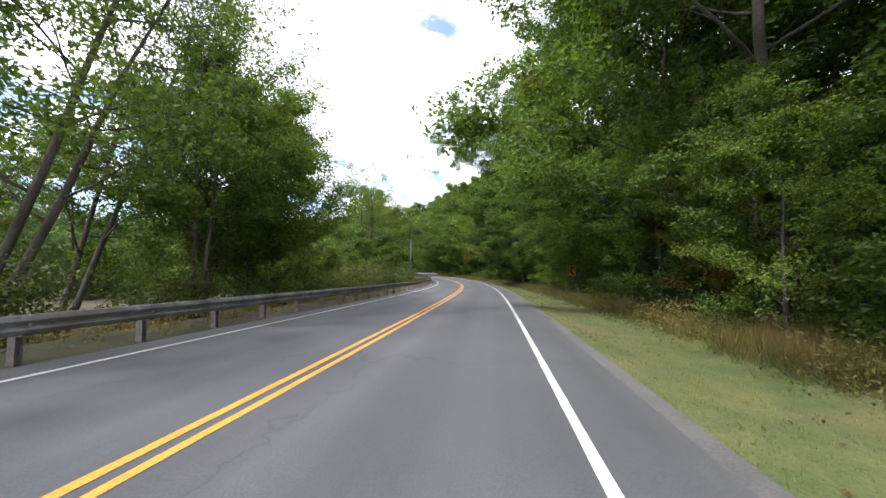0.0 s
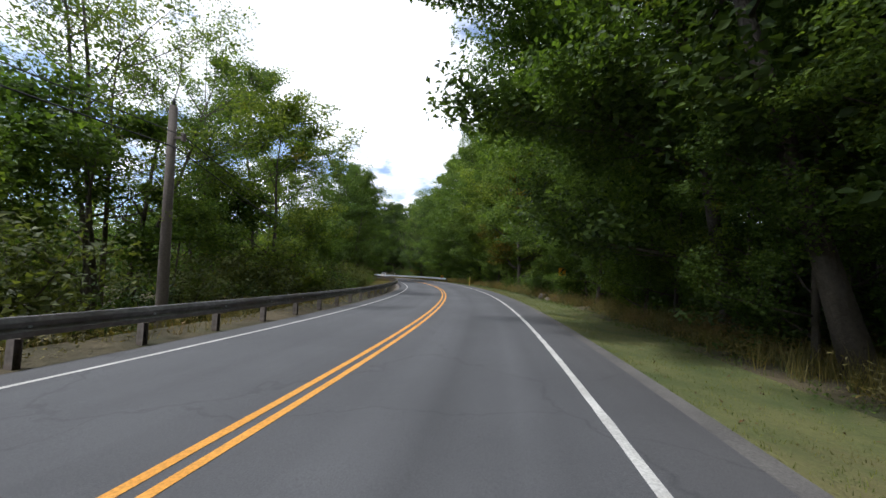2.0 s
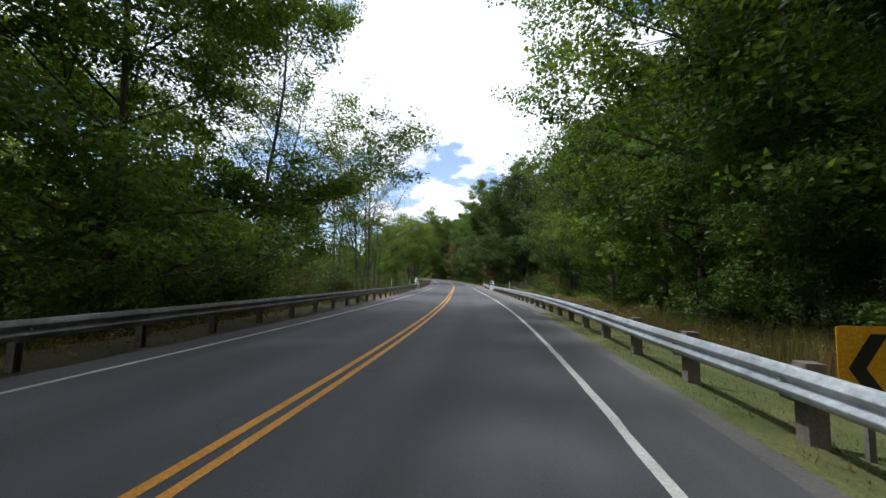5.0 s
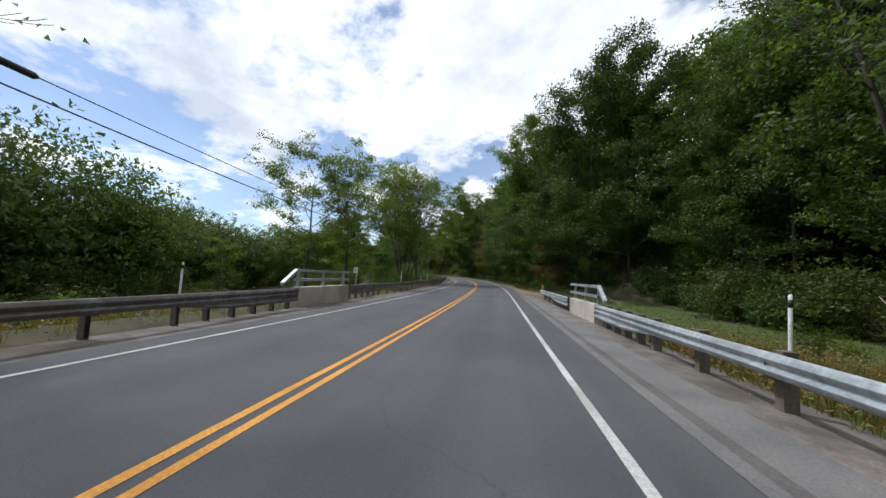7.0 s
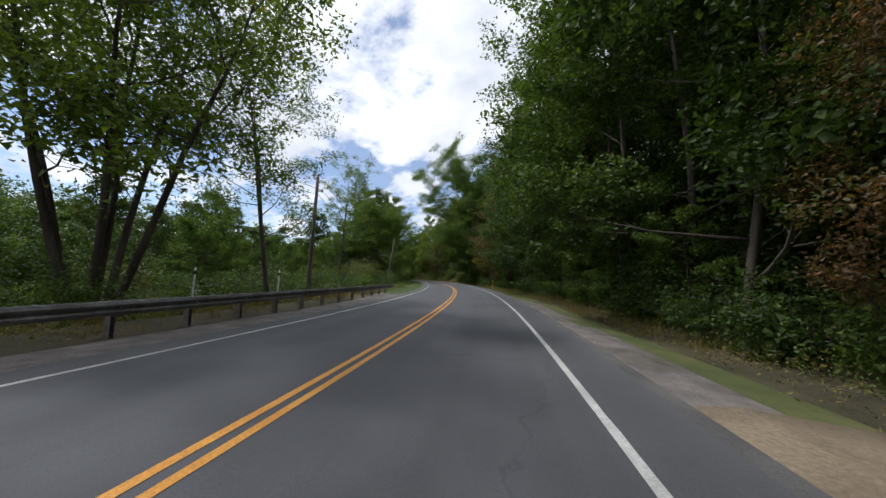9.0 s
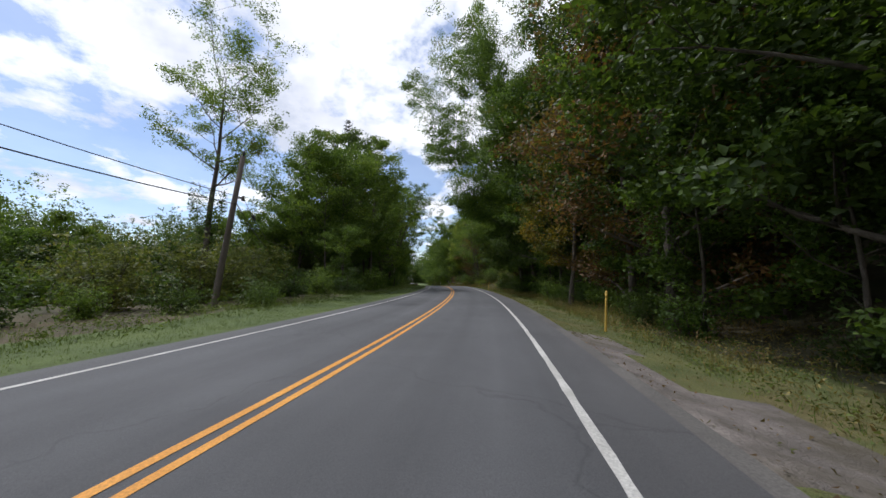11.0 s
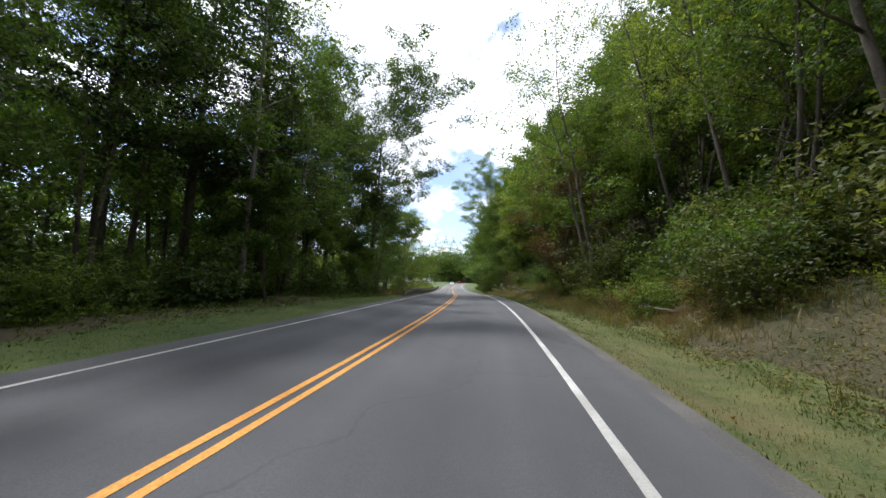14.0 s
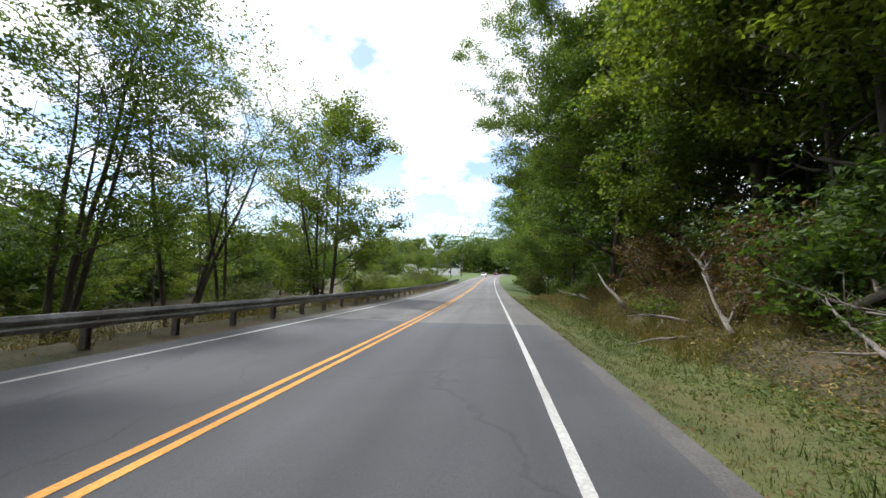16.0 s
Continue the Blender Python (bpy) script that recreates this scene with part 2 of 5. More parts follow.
BARK_PALE = surface("bark_pale", (0.14, 0.12, 0.10), (0.30, 0.265, 0.23), 2.2, 16, 0.9, bump=0.8, dist=0.02, stretch=(1, 1, 0.25))
ROCK = surface("rock", (0.13, 0.11, 0.095), (0.31, 0.265, 0.235), 2.5, 18, 0.9, bump=0.8, dist=0.02)
SIGN_YELLOW = surface("sign_yellow", (0.72, 0.33, 0.012), (0.80, 0.39, 0.018), 2.0, 30, 0.45, bump=0.03, dist=0.001)
SIGN_BLACK = surface("sign_black", (0.012, 0.012, 0.012), (0.02, 0.02, 0.02), 3.0, 30, 0.5, bump=0.03, dist=0.001)
MARKER_YELLOW = surface("marker_yellow", (0.52, 0.32, 0.05), (0.62, 0.40, 0.07), 2.0, 30, 0.55, bump=0.05, dist=0.001)
MARKER_WHITE = surface("marker_white", (0.66, 0.66, 0.64), (0.80, 0.80, 0.78), 3.0, 30, 0.55, bump=0.05, dist=0.001)
CABLE = surface("cable_black", (0.015, 0.015, 0.015), (0.03, 0.03, 0.03), 1.0, 10, 0.6, bump=0.05, dist=0.001)
WATER = surface("dark_water", (0.015, 0.02, 0.015), (0.03, 0.035, 0.025), 0.3, 3, 0.08, bump=0.05, dist=0.02)
SIDING = surface("white_siding", (0.70, 0.70, 0.68), (0.80, 0.80, 0.78), 0.5, 8, 0.6, bump=0.05, dist=0.003)
ROOFING = surface("grey_shingle", (0.10, 0.10, 0.105), (0.18, 0.175, 0.17), 0.7, 20, 0.9, bump=0.4, dist=0.01)
CARPAINT = surface("white_car_paint", (0.74, 0.75, 0.76), (0.80, 0.80, 0.81), 0.5, 10, 0.25, bump=0.0, dist=0.001)
CARRED = surface("dark_red_car_paint", (0.18, 0.02, 0.02), (0.24, 0.03, 0.03), 0.5, 10, 0.25, bump=0.0, dist=0.001)
CARGLASS = surface("tinted_glass", (0.012, 0.014, 0.016), (0.02, 0.022, 0.024), 0.5, 10, 0.08, bump=0.0, dist=0.001)
TYRE = surface("tyre_rubber", (0.015, 0.015, 0.016), (0.03, 0.03, 0.03), 4.0, 30, 0.85, bump=0.2, dist=0.002)
LAMP_RED = surface("tail_lamp_red", (0.35, 0.015, 0.015), (0.42, 0.02, 0.02), 2.0, 20, 0.3, bump=0.0, dist=0.001)

LEAF = leaf_material("leaves_green", (0.075, 0.128, 0.026), (0.135, 0.200, 0.042), (0.16, 0.15, 0.02), -0.02, 0.48)
# also used for shaded woods, where the shade sits in the leaf colour
LEAF_DARK = leaf_material("leaves_dark", (0.046, 0.080, 0.019), (0.080, 0.125, 0.028), None, 0, 0.40)
LEAF_LIGHT = leaf_material("leaves_light", (0.125, 0.180, 0.034), (0.185, 0.235, 0.046), (0.23, 0.20, 0.03), 0.0, 0.5)
LEAF_OLIVE = leaf_material("leaves_olive", (0.085, 0.108, 0.032), (0.135, 0.150, 0.044), (0.17, 0.14, 0.04), 0.02, 0.45)
LEAF_AUTUMN = leaf_material("leaves_autumn", (0.16, 0.125, 0.016), (0.23, 0.165, 0.024), (0.10, 0.12, 0.02), 0.08, 0.45)
LEAF_RUST = leaf_material("leaves_rust", (0.095, 0.055, 0.028), (0.17, 0.10, 0.046), (0.07, 0.09, 0.02), 0.06, 0.42)
NEEDLE = leaf_material("needles", (0.016, 0.036, 0.018), (0.028, 0.052, 0.024), None, 0, 0.12)
BLADE = leaf_material("grass_blades", (0.105, 0.138, 0.034), (0.160, 0.172, 0.046), (0.21, 0.17, 0.075), 0.06, 0.25)
BLADE_GREEN = leaf_material("green_blades", (0.072, 0.110, 0.022), (0.11, 0.148, 0.031), (0.15, 0.15, 0.05), -0.04, 0.3)
WEED = leaf_material("dry_weeds", (0.15, 0.13, 0.042), (0.21, 0.17, 0.06), (0.24, 0.15, 0.06), 0.06, 0.25)

# ---- the road's line ----
KAPPA = [-4.06, -2.79, -1.51, -0.22, 1.1, 2.68, 4.72, 6.83, 8.63, 9.61, 8.64, 6.3, 3.36, 0.74, -0.32, 0.42, 1.92, 3.23, 4.05, 4.37, 4.18, 3.69, 3.14, 2.79, 3, 3.53, 3.41, 2.4, 0.88, -0.04, -0.17, -0.08, -0.13, -0.41, -0.78, -1.1, -1.29, -1.39, -1.41, -1.38, -1.32, -1.24, -1.16, -1.07]
GRADE = [-1.7, -1.88, -2.12, -2.26, -2.01, -0.7, -0.19, -0.51, -1.23, -1, -0.08, 0.46, 0.76, 0.81, 0.71, 0.47, 0.21, -1.33, -3.71, -2.78, -1.33, -0.24, 0.32, 0.45, 0.41, 0.34, 0.28, 0.24, 0.21]
# curvature every 13 m (1/km) and grade every 20 m (percent), from 40 m before the start
S0, S1 = -40.0, 520.0
_ds = np.arange(S0, S1 + 0.1, 1.0)
_k = np.interp(_ds, S0 + 13.0 * np.arange(len(KAPPA)), KAPPA) * 0.001
_g = np.interp(_ds, S0 + 20.0 * np.arange(len(GRADE)), GRADE) * 0.01
_th = np.concatenate([[0], np.cumsum((_k[1:] + _k[:-1]) / 2)])
_tm = (_th[1:] + _th[:-1]) / 2
_x = np.concatenate([[0], np.cumsum(-np.sin(_tm))])
_y = np.concatenate([[0], np.cumsum(np.cos(_tm))])
_z = np.concatenate([[0], np.cumsum((_g[1:] + _g[:-1]) / 2)])


def head(s):
    return float(np.interp(s, _ds, _th))


def at(s, d, h=0.0):
    """World place at s metres along the centre line, d metres to its right, h above the crown."""
    t = head(s)
    e = s - min(max(s, S0), S1)
    return Vector((float(np.interp(s, _ds, _x)) + d * math.cos(t) - e * math.sin(t),
                   float(np.interp(s, _ds, _y)) + d * math.sin(t) + e * math.cos(t), float(np.interp(s, _ds, _z)) + h))


def bank(d):
    """Cross fall of the carriageway."""
    return 0.078 * min(d, 3.6) / 3.45 if d > 0 else 0.024 * min(-d, 3.5) / 3.35


def fbm(s, d, f):
    return noise.noise(Vector((s * f, d * f, 3.7))) + 0.5 * noise.noise(Vector((s * f * 2.1, d * f * 2.1, 9.1)))


def steps(v, pairs):
    return float(np.interp(v, [p[0] for p in pairs], [p[1] for p in pairs]))


def ground_h(s, d):
    """Height of the ground over the crown of the road."""
    n = fbm(s, d, 0.11)
    if d > 200:
        return -8.5
    if d >= 0:
        edge = steps(s, [(95, 4.6), (118, 5.3), (165, 5.5), (190, 4.8), (210, 4.6)])
        toe = steps(s, [(0, 9.5), (100, 9.0), (122, 13), (130, 21), (167, 22), (177, 10), (240, 9), (268, 8.5), (285, 7.2), (335, 7.0), (350, 9), (375, 30), (520, 40)])
        slope = steps(s, [(0, 0.20), (100, 0.22), (118, 0.36), (135, 0.5), (165, 0.5), (185, 0.36), (250, 0.26), (270, 0.3), (285, 0.46), (312, 0.5), (320, 0.66), (335, 0.62), (350, 0.25), (380, 0.06)])
        if d < edge:
            return 0.05 - 0.13 * min(1.0, max(0.0, (edge - d)))
        if d < toe:
            u = (d - edge) / (toe - edge)
            dip = steps(s, [(100, 0.22), (125, 0.5), (160, 0.55), (175, 0.2), (260, 0.25)])
            return 0.05 - dip * math.sin(math.pi * min(u, 0.62)) ** 1.0 * (1 if u < 0.62 else 1 - (u - 0.62) * 0.9) + 0.05 * n
        base = 0.05 - steps(s, [(100, 0.13), (125, 0.3), (160, 0.33), (175, 0.12), (260, 0.15)])
        x = d - toe
        return base + slope * x * min(1.0, 0.45 + x / 9) * (1 if x < 45 else 45 / x) + n * min(1.0, x / 4) * 0.6
    d = -d
    edge = steps(s, [(110, 5.6), (140, 6.6), (190, 7.0), (203, 5.2), (212, 4.4), (292, 4.6), (303, 5.6), (380, 5.6), (400, 4.6)])
    if d < edge:
        return 0.0 - 0.10 * min(1.0, max(0.0, edge - d)) + (0.02 if d > 4.3 else 0)
    low = steps(s, [(30, -1.6), (110, -2.0), (135, -2.6), (185, -2.4), (208, -0.5), (295, -0.3), (312, -2.4), (345, -2.2), (380, -0.2), (520, 0.4)])
    wide = steps(s, [(100, 7), (208, 8), (215, 14), (290, 14), (310, 8), (375, 9)])
    u = min(1.0, (d - edge) / wide)
    if d > 80:
        return -8.5
    far = max(0.0, d - 55) * steps(s, [(40, 0.10), (120, 0.22), (200, 0.22), (300, 0.12), (350, 0.02)])
    return low * (u * u * (3 - 2 * u)) + n * min(1.0, (d - edge) / 4) * 0.35 + far


# ---- mesh helpers ----
def mesh_of(name, verts, faces, mat, smooth=False):
    me = bpy.data.meshes.new(name)
    me.from_pydata([tuple(v) for v in verts], [], faces)
    for m in (mat if isinstance(mat, (list, tuple)) else [mat]):
        me.materials.append(m)
    if smooth:
        me.polygons.foreach_set("use_smooth", [True] * len(me.polygons))
    me.update()
    return me


def part(name, me, parent=None, label="", m=None):
    """One mesh object, under its thing when parent is given."""
    ob = new(name, me)
    if parent is not None:
        ob.parent = parent
    if m is not None:
        ob.matrix_basis = m
    return tagged(ob, label) if label else ob


def thing(name, m, label, category, group="", kind=""):
    ob = new(name)
    ob.empty_display_size = 0.3
    ob.matrix_basis = m
    return tagged(ob, label, category, group, kind)


def stand(s, d, h=0.0, turn=0.0):
    """A pose on the road's frame: x to the right of the road, y along it."""
    return Matrix.Translation(at(s, d, h)) @ Matrix.Rotation(head(s) + radians(turn), 4, "Z")


def box(x0, x1, y0, y1, z0, z1, bevel=0.0):
    bm = bmesh.new()
    bmesh.ops.create_cube(bm, size=1.0)
    for v in bm.verts:
        v.co = Vector((x0 + (v.co.x + 0.5) * (x1 - x0), y0 + (v.co.y + 0.5) * (y1 - y0), z0 + (v.co.z + 0.5) * (z1 - z0)))
    if bevel:
        bmesh.ops.bevel(bm, geom=bm.edges[:], offset=bevel, segments=2, affect="EDGES", profile=0.6)
    return bm


def done(name, bm, mat):
    me = bpy.data.meshes.new(name)
    bm.to_mesh(me)
    bm.free()
    me.materials.append(mat)
    return me


def join(*bms):
    out = bms[0]
    for b in bms[1:]:
        tmp = bpy.data.meshes.new("tmp")
        b.to_mesh(tmp)
        b.free()
        out.from_mesh(tmp)
        bpy.data.meshes.remove(tmp)
    return out


class Tubes:
    """Tapered tubes gathered into one mesh."""

    def __init__(self):
        self.v, self.f = [], []

    def add(self, pts, radii, sides=6):
        n0 = len(self.v)
        for i, p in enumerate(pts):
            a = pts[min(i + 1, len(pts) - 1)] - pts[max(i - 1, 0)]
            a = a.normalized() if a.length > 1e-6 else Vector((0, 0, 1))
            u = a.cross(Vector((0.31, 0.95, 0.05)))
            u = u.normalized() if u.length > 0.05 else a.orthogonal().normalized()
            w = a.cross(u)
            for k in range(sides):
                q = 2 * math.pi * k / sides
                self.v.append(p + (u * math.cos(q) + w * math.sin(q)) * radii[i])
        for i in range(len(pts) - 1):
            for k in range(sides):
                a, b = n0 + i * sides + k, n0 + i * sides + (k + 1) % sides
                self.f.append((a, b, b + sides, a + sides))
        self.f.append(tuple(n0 + k for k in range(sides))[::-1])
        self.f.append(tuple(n0 + (len(pts) - 1) * sides + k for k in range(sides)))

    def mesh(self, name, mat):
        return mesh_of(name, self.v, self.f, mat, True)


def leaves_mesh(name, centres, size, mat, rng, up=0.5, slim=0.6, out=None, fold=False):
    """Leaf blades at the centres, turned towards out; folded along the middle where they are seen close."""
    c = np.asarray(centres, float)
    n = len(c)
    a = rng.normal(size=(n, 3))
    a[:, 2] *= 0.6
    a /= np.linalg.norm(a, axis=1, keepdims=True)
    nrm = rng.normal(size=(n, 3)) * 0.75 + np.array([0, 0, up])
    if out is not None:
        nrm = nrm + out
    b = np.cross(nrm, a)
    b /= np.linalg.norm(b, axis=1, keepdims=True)
    up_v = np.cross(a, b)
    flip = np.sign((up_v * nrm).sum(1))[:, None]
    b, up_v = b * flip, up_v * flip
    L = (size * rng.uniform(0.6, 1.35, n))[:, None]
    k = 4 if fold else 3
    v = np.empty((n, k, 3))
    if fold:
        v[:, 0] = c - a * L * 0.5
        v[:, 1] = c + b * L * slim * 0.5 + up_v * L * 0.14 - a * L * 0.06
        v[:, 2] = c + a * L * 0.5 - up_v * L * 0.10
        v[:, 3] = c - b * L * slim * 0.5 + up_v * L * 0.14 - a * L * 0.06
        order = np.array([0, 2, 1, 0, 3, 2])
    else:
        v[:, 0] = c - a * L * 0.42 - b * L * slim * rng.uniform(.35, .65, (n, 1))
        v[:, 1] = c - a * L * rng.uniform(.05, .42, (n, 1)) + b * L * slim * rng.uniform(.35, .65, (n, 1))
        v[:, 2] = c + a * L * 0.55
        order = np.array([0, 2, 1])
    me = bpy.data.meshes.new(name)
    me.vertices.add(n * k)
    me.vertices.foreach_set("co", v.reshape(-1))
    tri = (np.arange(n)[:, None] * k + order).reshape(-1)
    me.loops.add(len(tri))
    me.loops.foreach_set("vertex_index", tri.astype(np.int32))
    me.polygons.add(len(tri) // 3)
    me.polygons.foreach_set("loop_start", (np.arange(len(tri) // 3) * 3).astype(np.int32))
    me.materials.append(mat)
    me.update(calc_edges=True)
    return me


# ---- setting: ground, road, lines ----
def strip(s_from, s_to, step, cols, height, mats, pick=None, along=False):
    """A sheet along the road with columns at the offsets cols."""
    ss = np.arange(s_from, s_to + step * 0.5, step)
    v, f, mi = [], [], []
    for s in ss:
        for d in cols:
            v.append(at(float(s), d, height(float(s), d)))
    nc = len(cols)
    for i in range(len(ss) - 1):
        for j in range(nc - 1):
            f.append((i * nc + j, i * nc + j + 1, (i + 1) * nc + j + 1, (i + 1) * nc + j))
            mi.append(pick((ss[i] + ss[i + 1]) / 2, (cols[j] + cols[j + 1]) / 2) if pick else 0)
    me = mesh_of("strip", v, f, mats)
    me.polygons.foreach_set("material_index", mi)
    if along:
        uv = me.uv_layers.new(name="along")
        flat = []
        for i in range(len(ss) - 1):
            for j in range(nc - 1):
                flat += [cols[j], ss[i], cols[j + 1], ss[i], cols[j + 1], ss[i + 1], cols[j], ss[i + 1]]
        uv.data.foreach_set("uv", [float(q) for q in flat])
    return me


def ground_kind(s, d):
    w = fbm(s, d, 0.35) * 0.5
    if d > 0:
        if 166 < s < 180 and d < 8.6 + w or 169 < s < 174 and d < 14 + w:
            return 2
        if 118 <= s < 168 and d < 7.0:
            return 1 if d < 6.6 else 0
        if 178 <= s < 200 and d < 7.0:
            return 1 if d < 5.7 + w else 4
        if 126 < s < 172 and d < 17 + 3 * w:
            return 3
        if (266 < s < 272 or 217 < s < 224) and d < 5.9 + 2 * w:
            return 1
        if 296 < s < 306 and 5.75 < d < 6.3:
            return 0
        if s > 352:
            return 3 if d < 60 else 0
        edge = steps(s, [(0, 8.6), (60, 7.6), (110, 7.0), (200, 6.0), (215, 8.0), (262, 8.0), (275, 7.6), (340, 7.2)])
        return 4 if d < edge + w else 0
    d = -d
    if s < 203 or 307 < s < 385:
        return 1 if d < (4.7 if s < 120 or s > 300 else 5.9) else 0
    if s > 370:
        return 3 if d < 70 else 0
    return 3 if d < steps(s, [(203, 6), (215, 8.4), (290, 7.6)]) + w else 0


COLS = [-92, -78, -66, -56, -48, -41, -35, -30, -26, -22.5, -19.5, -17, -15, -13.2, -11.6, -10.2, -9.2, -8.3, -7.5, -6.8, -6.2, -5.6, -5.0, -4.5, -3.9, -3.0,
        3.0, 4.0, 4.4, 4.8, 5.3, 5.8, 6.3, 6.8, 7.3, 7.8, 8.4, 9.0, 9.7, 10.5, 11.5, 12.7, 14, 16, 18.5, 21.5, 25, 29, 34, 40, 47, 56, 68, 85, 110, 260]
tagged(new("ground", strip(-60, 560, 2.5, COLS, ground_h, [FLOOR, GRAVEL, DIRT, MEADOW, GRASS], ground_kind)),
       "grass verges, gravel shoulders and leaf-littered forest ground beside the road", "ground", kind="structure")
far_me = mesh_of("distance", [(-2600, -2200, -7), (2200, -2200, -7), (2200, 2600, -7), (-2600, 2600, -7)], [(0, 1, 2, 3)], FLOOR)
tagged(new("backdrop", far_me), "flat dark woodland ground reaching to the horizon", "ground", kind="structure")


def road_h(s, d):
    if d < -4.3 or d > 4.65:
        return bank(d) - 0.2
    return bank(d)


road_me = strip(-60, 560, 2.0, [-4.31, -4.05, -3.4, -2.4, -1.2, 0.0, 1.2, 2.4, 3.5, 4.38, 4.62, 4.74], road_h, [ASPHALT, SHOULDER, ASPHALT_OLD_SUNLIT],
                lambda s, d: 2 if s > 325 else (1 if d > 4.38 else 0), True)
tagged(new("road", road_me), "grey two-lane asphalt country road, its old surface ahead coloured as if sunlit", "road", kind="structure")
wide_me = strip(112, 168, 2.0, [4.25, 4.45, 4.75, 5.05, 5.35], lambda s, d: bank(d) + 0.006 - max(0, d - 4.25) * 0.03 - (0.2 if (s < 114 or s > 166) else 0), [PAVED])
tagged(new("pavement", wide_me), "light grey paved shoulder along the bridge approach", "shoulder", kind="structure")


def paint(name, d0, width, mat, label):
    def edge(s, d):
        ragged = steps(s, [(40, 0.007), (58, 0.03), (98, 0.03), (112, 0.007), (206, 0.007), (216, 0.022), (232, 0.007)]) if d0 > 3 else 0.006
        return d + (ragged * (noise.noise(Vector((s * 1.9, d * 40, 2.0))) + 0.6 * noise.noise(Vector((s * 5.3, d * 40, 7.0)))) if abs(s - 160) < 190 else 0)
    ss = np.concatenate([np.arange(-60, -14, 2.0), np.arange(-14, 346, 0.4), np.arange(346, 561, 2.0)])
    v, f = [], []
    for s in ss:
        for d in (d0 - width / 2, d0 + width / 2):
            v.append(at(float(s), edge(float(s), d), bank(d) + 0.005))
    for i in range(len(ss) - 1):
        f.append((2 * i, 2 * i + 1, 2 * i + 3, 2 * i + 2))
    me = mesh_of(name, v, f, mat)
    return tagged(new(name, me), label, "road marking", kind="structure")


paint("centre_line_left", -0.115, 0.105, YELLOW_LINE, "solid yellow centre stripe painted on asphalt")
paint("centre_line_right", 0.115, 0.105, YELLOW_LINE, "solid yellow centre stripe painted on asphalt")
paint("edge_line_left", -3.35, 0.09, WHITE_LINE, "worn solid white edge line on asphalt")
paint("edge_line_right", 3.45, 0.105, WHITE_LINE, "worn solid white edge line on asphalt")

# ---- guardrails ----
W_PROFILE = [(0.0, 0.31), (0.028, 0.30), (0.028, 0.275), (0.078, 0.235), (0.078, 0.215), (0.02, 0.175), (0.02, 0.135), (0.078, 0.095), (0.078, 0.075), (0.028, 0.035), (0.028, 0.01), (0.0, 0.0)]


LOBE = [(0.02, -0.03), (0.02, -0.065), (0.078, -0.105), (0.078, -0.125), (0.028, -0.165), (0.028, -0.19), (0.0, -0.2)]


def beam_mesh(s0, s1, off, top, side, drop=None, mat=None, deep=None):
    """A beam panel that follows the line off(s); side +1 faces right, -1 faces left. deep(s) adds a third fold below the two."""
    n = 5
    v, f = [], []
    third = deep is not None and max(deep(s0), deep(s1)) > 0
    for i in range(n):
        s = s0 + (s1 - s0) * i / (n - 1)
        h = top - 0.31 - (drop(s) if drop else 0)
        profile = W_PROFILE[:-1] + [(a * max(deep(s), .05), b * max(deep(s), .05)) for a, b in LOBE] if third else W_PROFILE
        for px, pz in profile:
            v.append(at(s, off(s) + side * px, h + pz))
        for px, pz in reversed(profile):
            v.append(at(s, off(s) + side * (px - 0.006), h + pz))
    k = len(profile) * 2
    for i in range(n - 1):
        for j in range(k):
            f.append((i * k + j, i * k + (j + 1) % k, (i + 1) * k + (j + 1) % k, (i + 1) * k + j))
    return mesh_of("beam", v, f, mat or GALV, True)


POST = done("post", join(box(-0.075, 0.075, -0.05, -0.042, -0.9, 0.70), box(-0.075, 0.075, 0.042, 0.05, -0.9, 0.70), box(-0.004, 0.004, -0.042, 0.042, -0.9, 0.70)), RUSTY)
POST_WOOD = done("wood_post", box(-0.09, 0.09, -0.075, 0.075, -0.9, 0.74, 0.008), WOODPOST)
BLOCK = done("block", box(-0.075, 0.075, -0.07, 0.07, 0.38, 0.70, 0.006), WOODPOST)
BOLT = done("bolt", box(-0.02, 0.02, -0.02, 0.02, -0.02, 0.02, 0.006), GALV)


def guardrail(s0, s1, off, side, wood, label, top=0.72, drop=None, group="guardrails", gap=1.905, deep=None):
    rail = thing("guardrail", Matrix.Identity(4), label, "guardrail", group)
    s = s0
    while s < s1 - 0.5:
        e = min(s + 3.81, s1)
        part("beam_panel", beam_mesh(s, min(e + 0.12, s1), lambda q: off(q) + side * 0.0 + side * (0.003 if int(s / 3.81) % 2 else 0), top, side, drop, GALV if wood else GALV_DULL, deep), rail)
        s = e
    s = s0 + 0.35
    while s < s1:
        dz = -(drop(s) if drop else 0)
        base = Matrix.Translation(at(s, off(s) - side * 0.225, top - 0.72 + dz)) @ Matrix.Rotation(head(s), 4, "Z")
        part("post", POST_WOOD if wood else POST, rail, m=base)
        part("block", BLOCK, rail, m=Matrix.Translation(at(s, off(s) - side * 0.078, top - 0.72 + dz)) @ Matrix.Rotation(head(s), 4, "Z"))
        part("bolt", BOLT, rail, m=Matrix.Translation(at(s, off(s) + side * 0.022, top - 0.155 + dz)) @ Matrix.Rotation(head(s), 4, "Z"))
        s += gap * (.5 if deep and deep(s) > .05 else 1)
    return rail


def left_off(s):
    return -steps(s, [(-40, 4.35), (100, 4.5), (130, 4.85), (142, 5.2), (151, 5.5), (190, 5.5), (203, 5.3)])


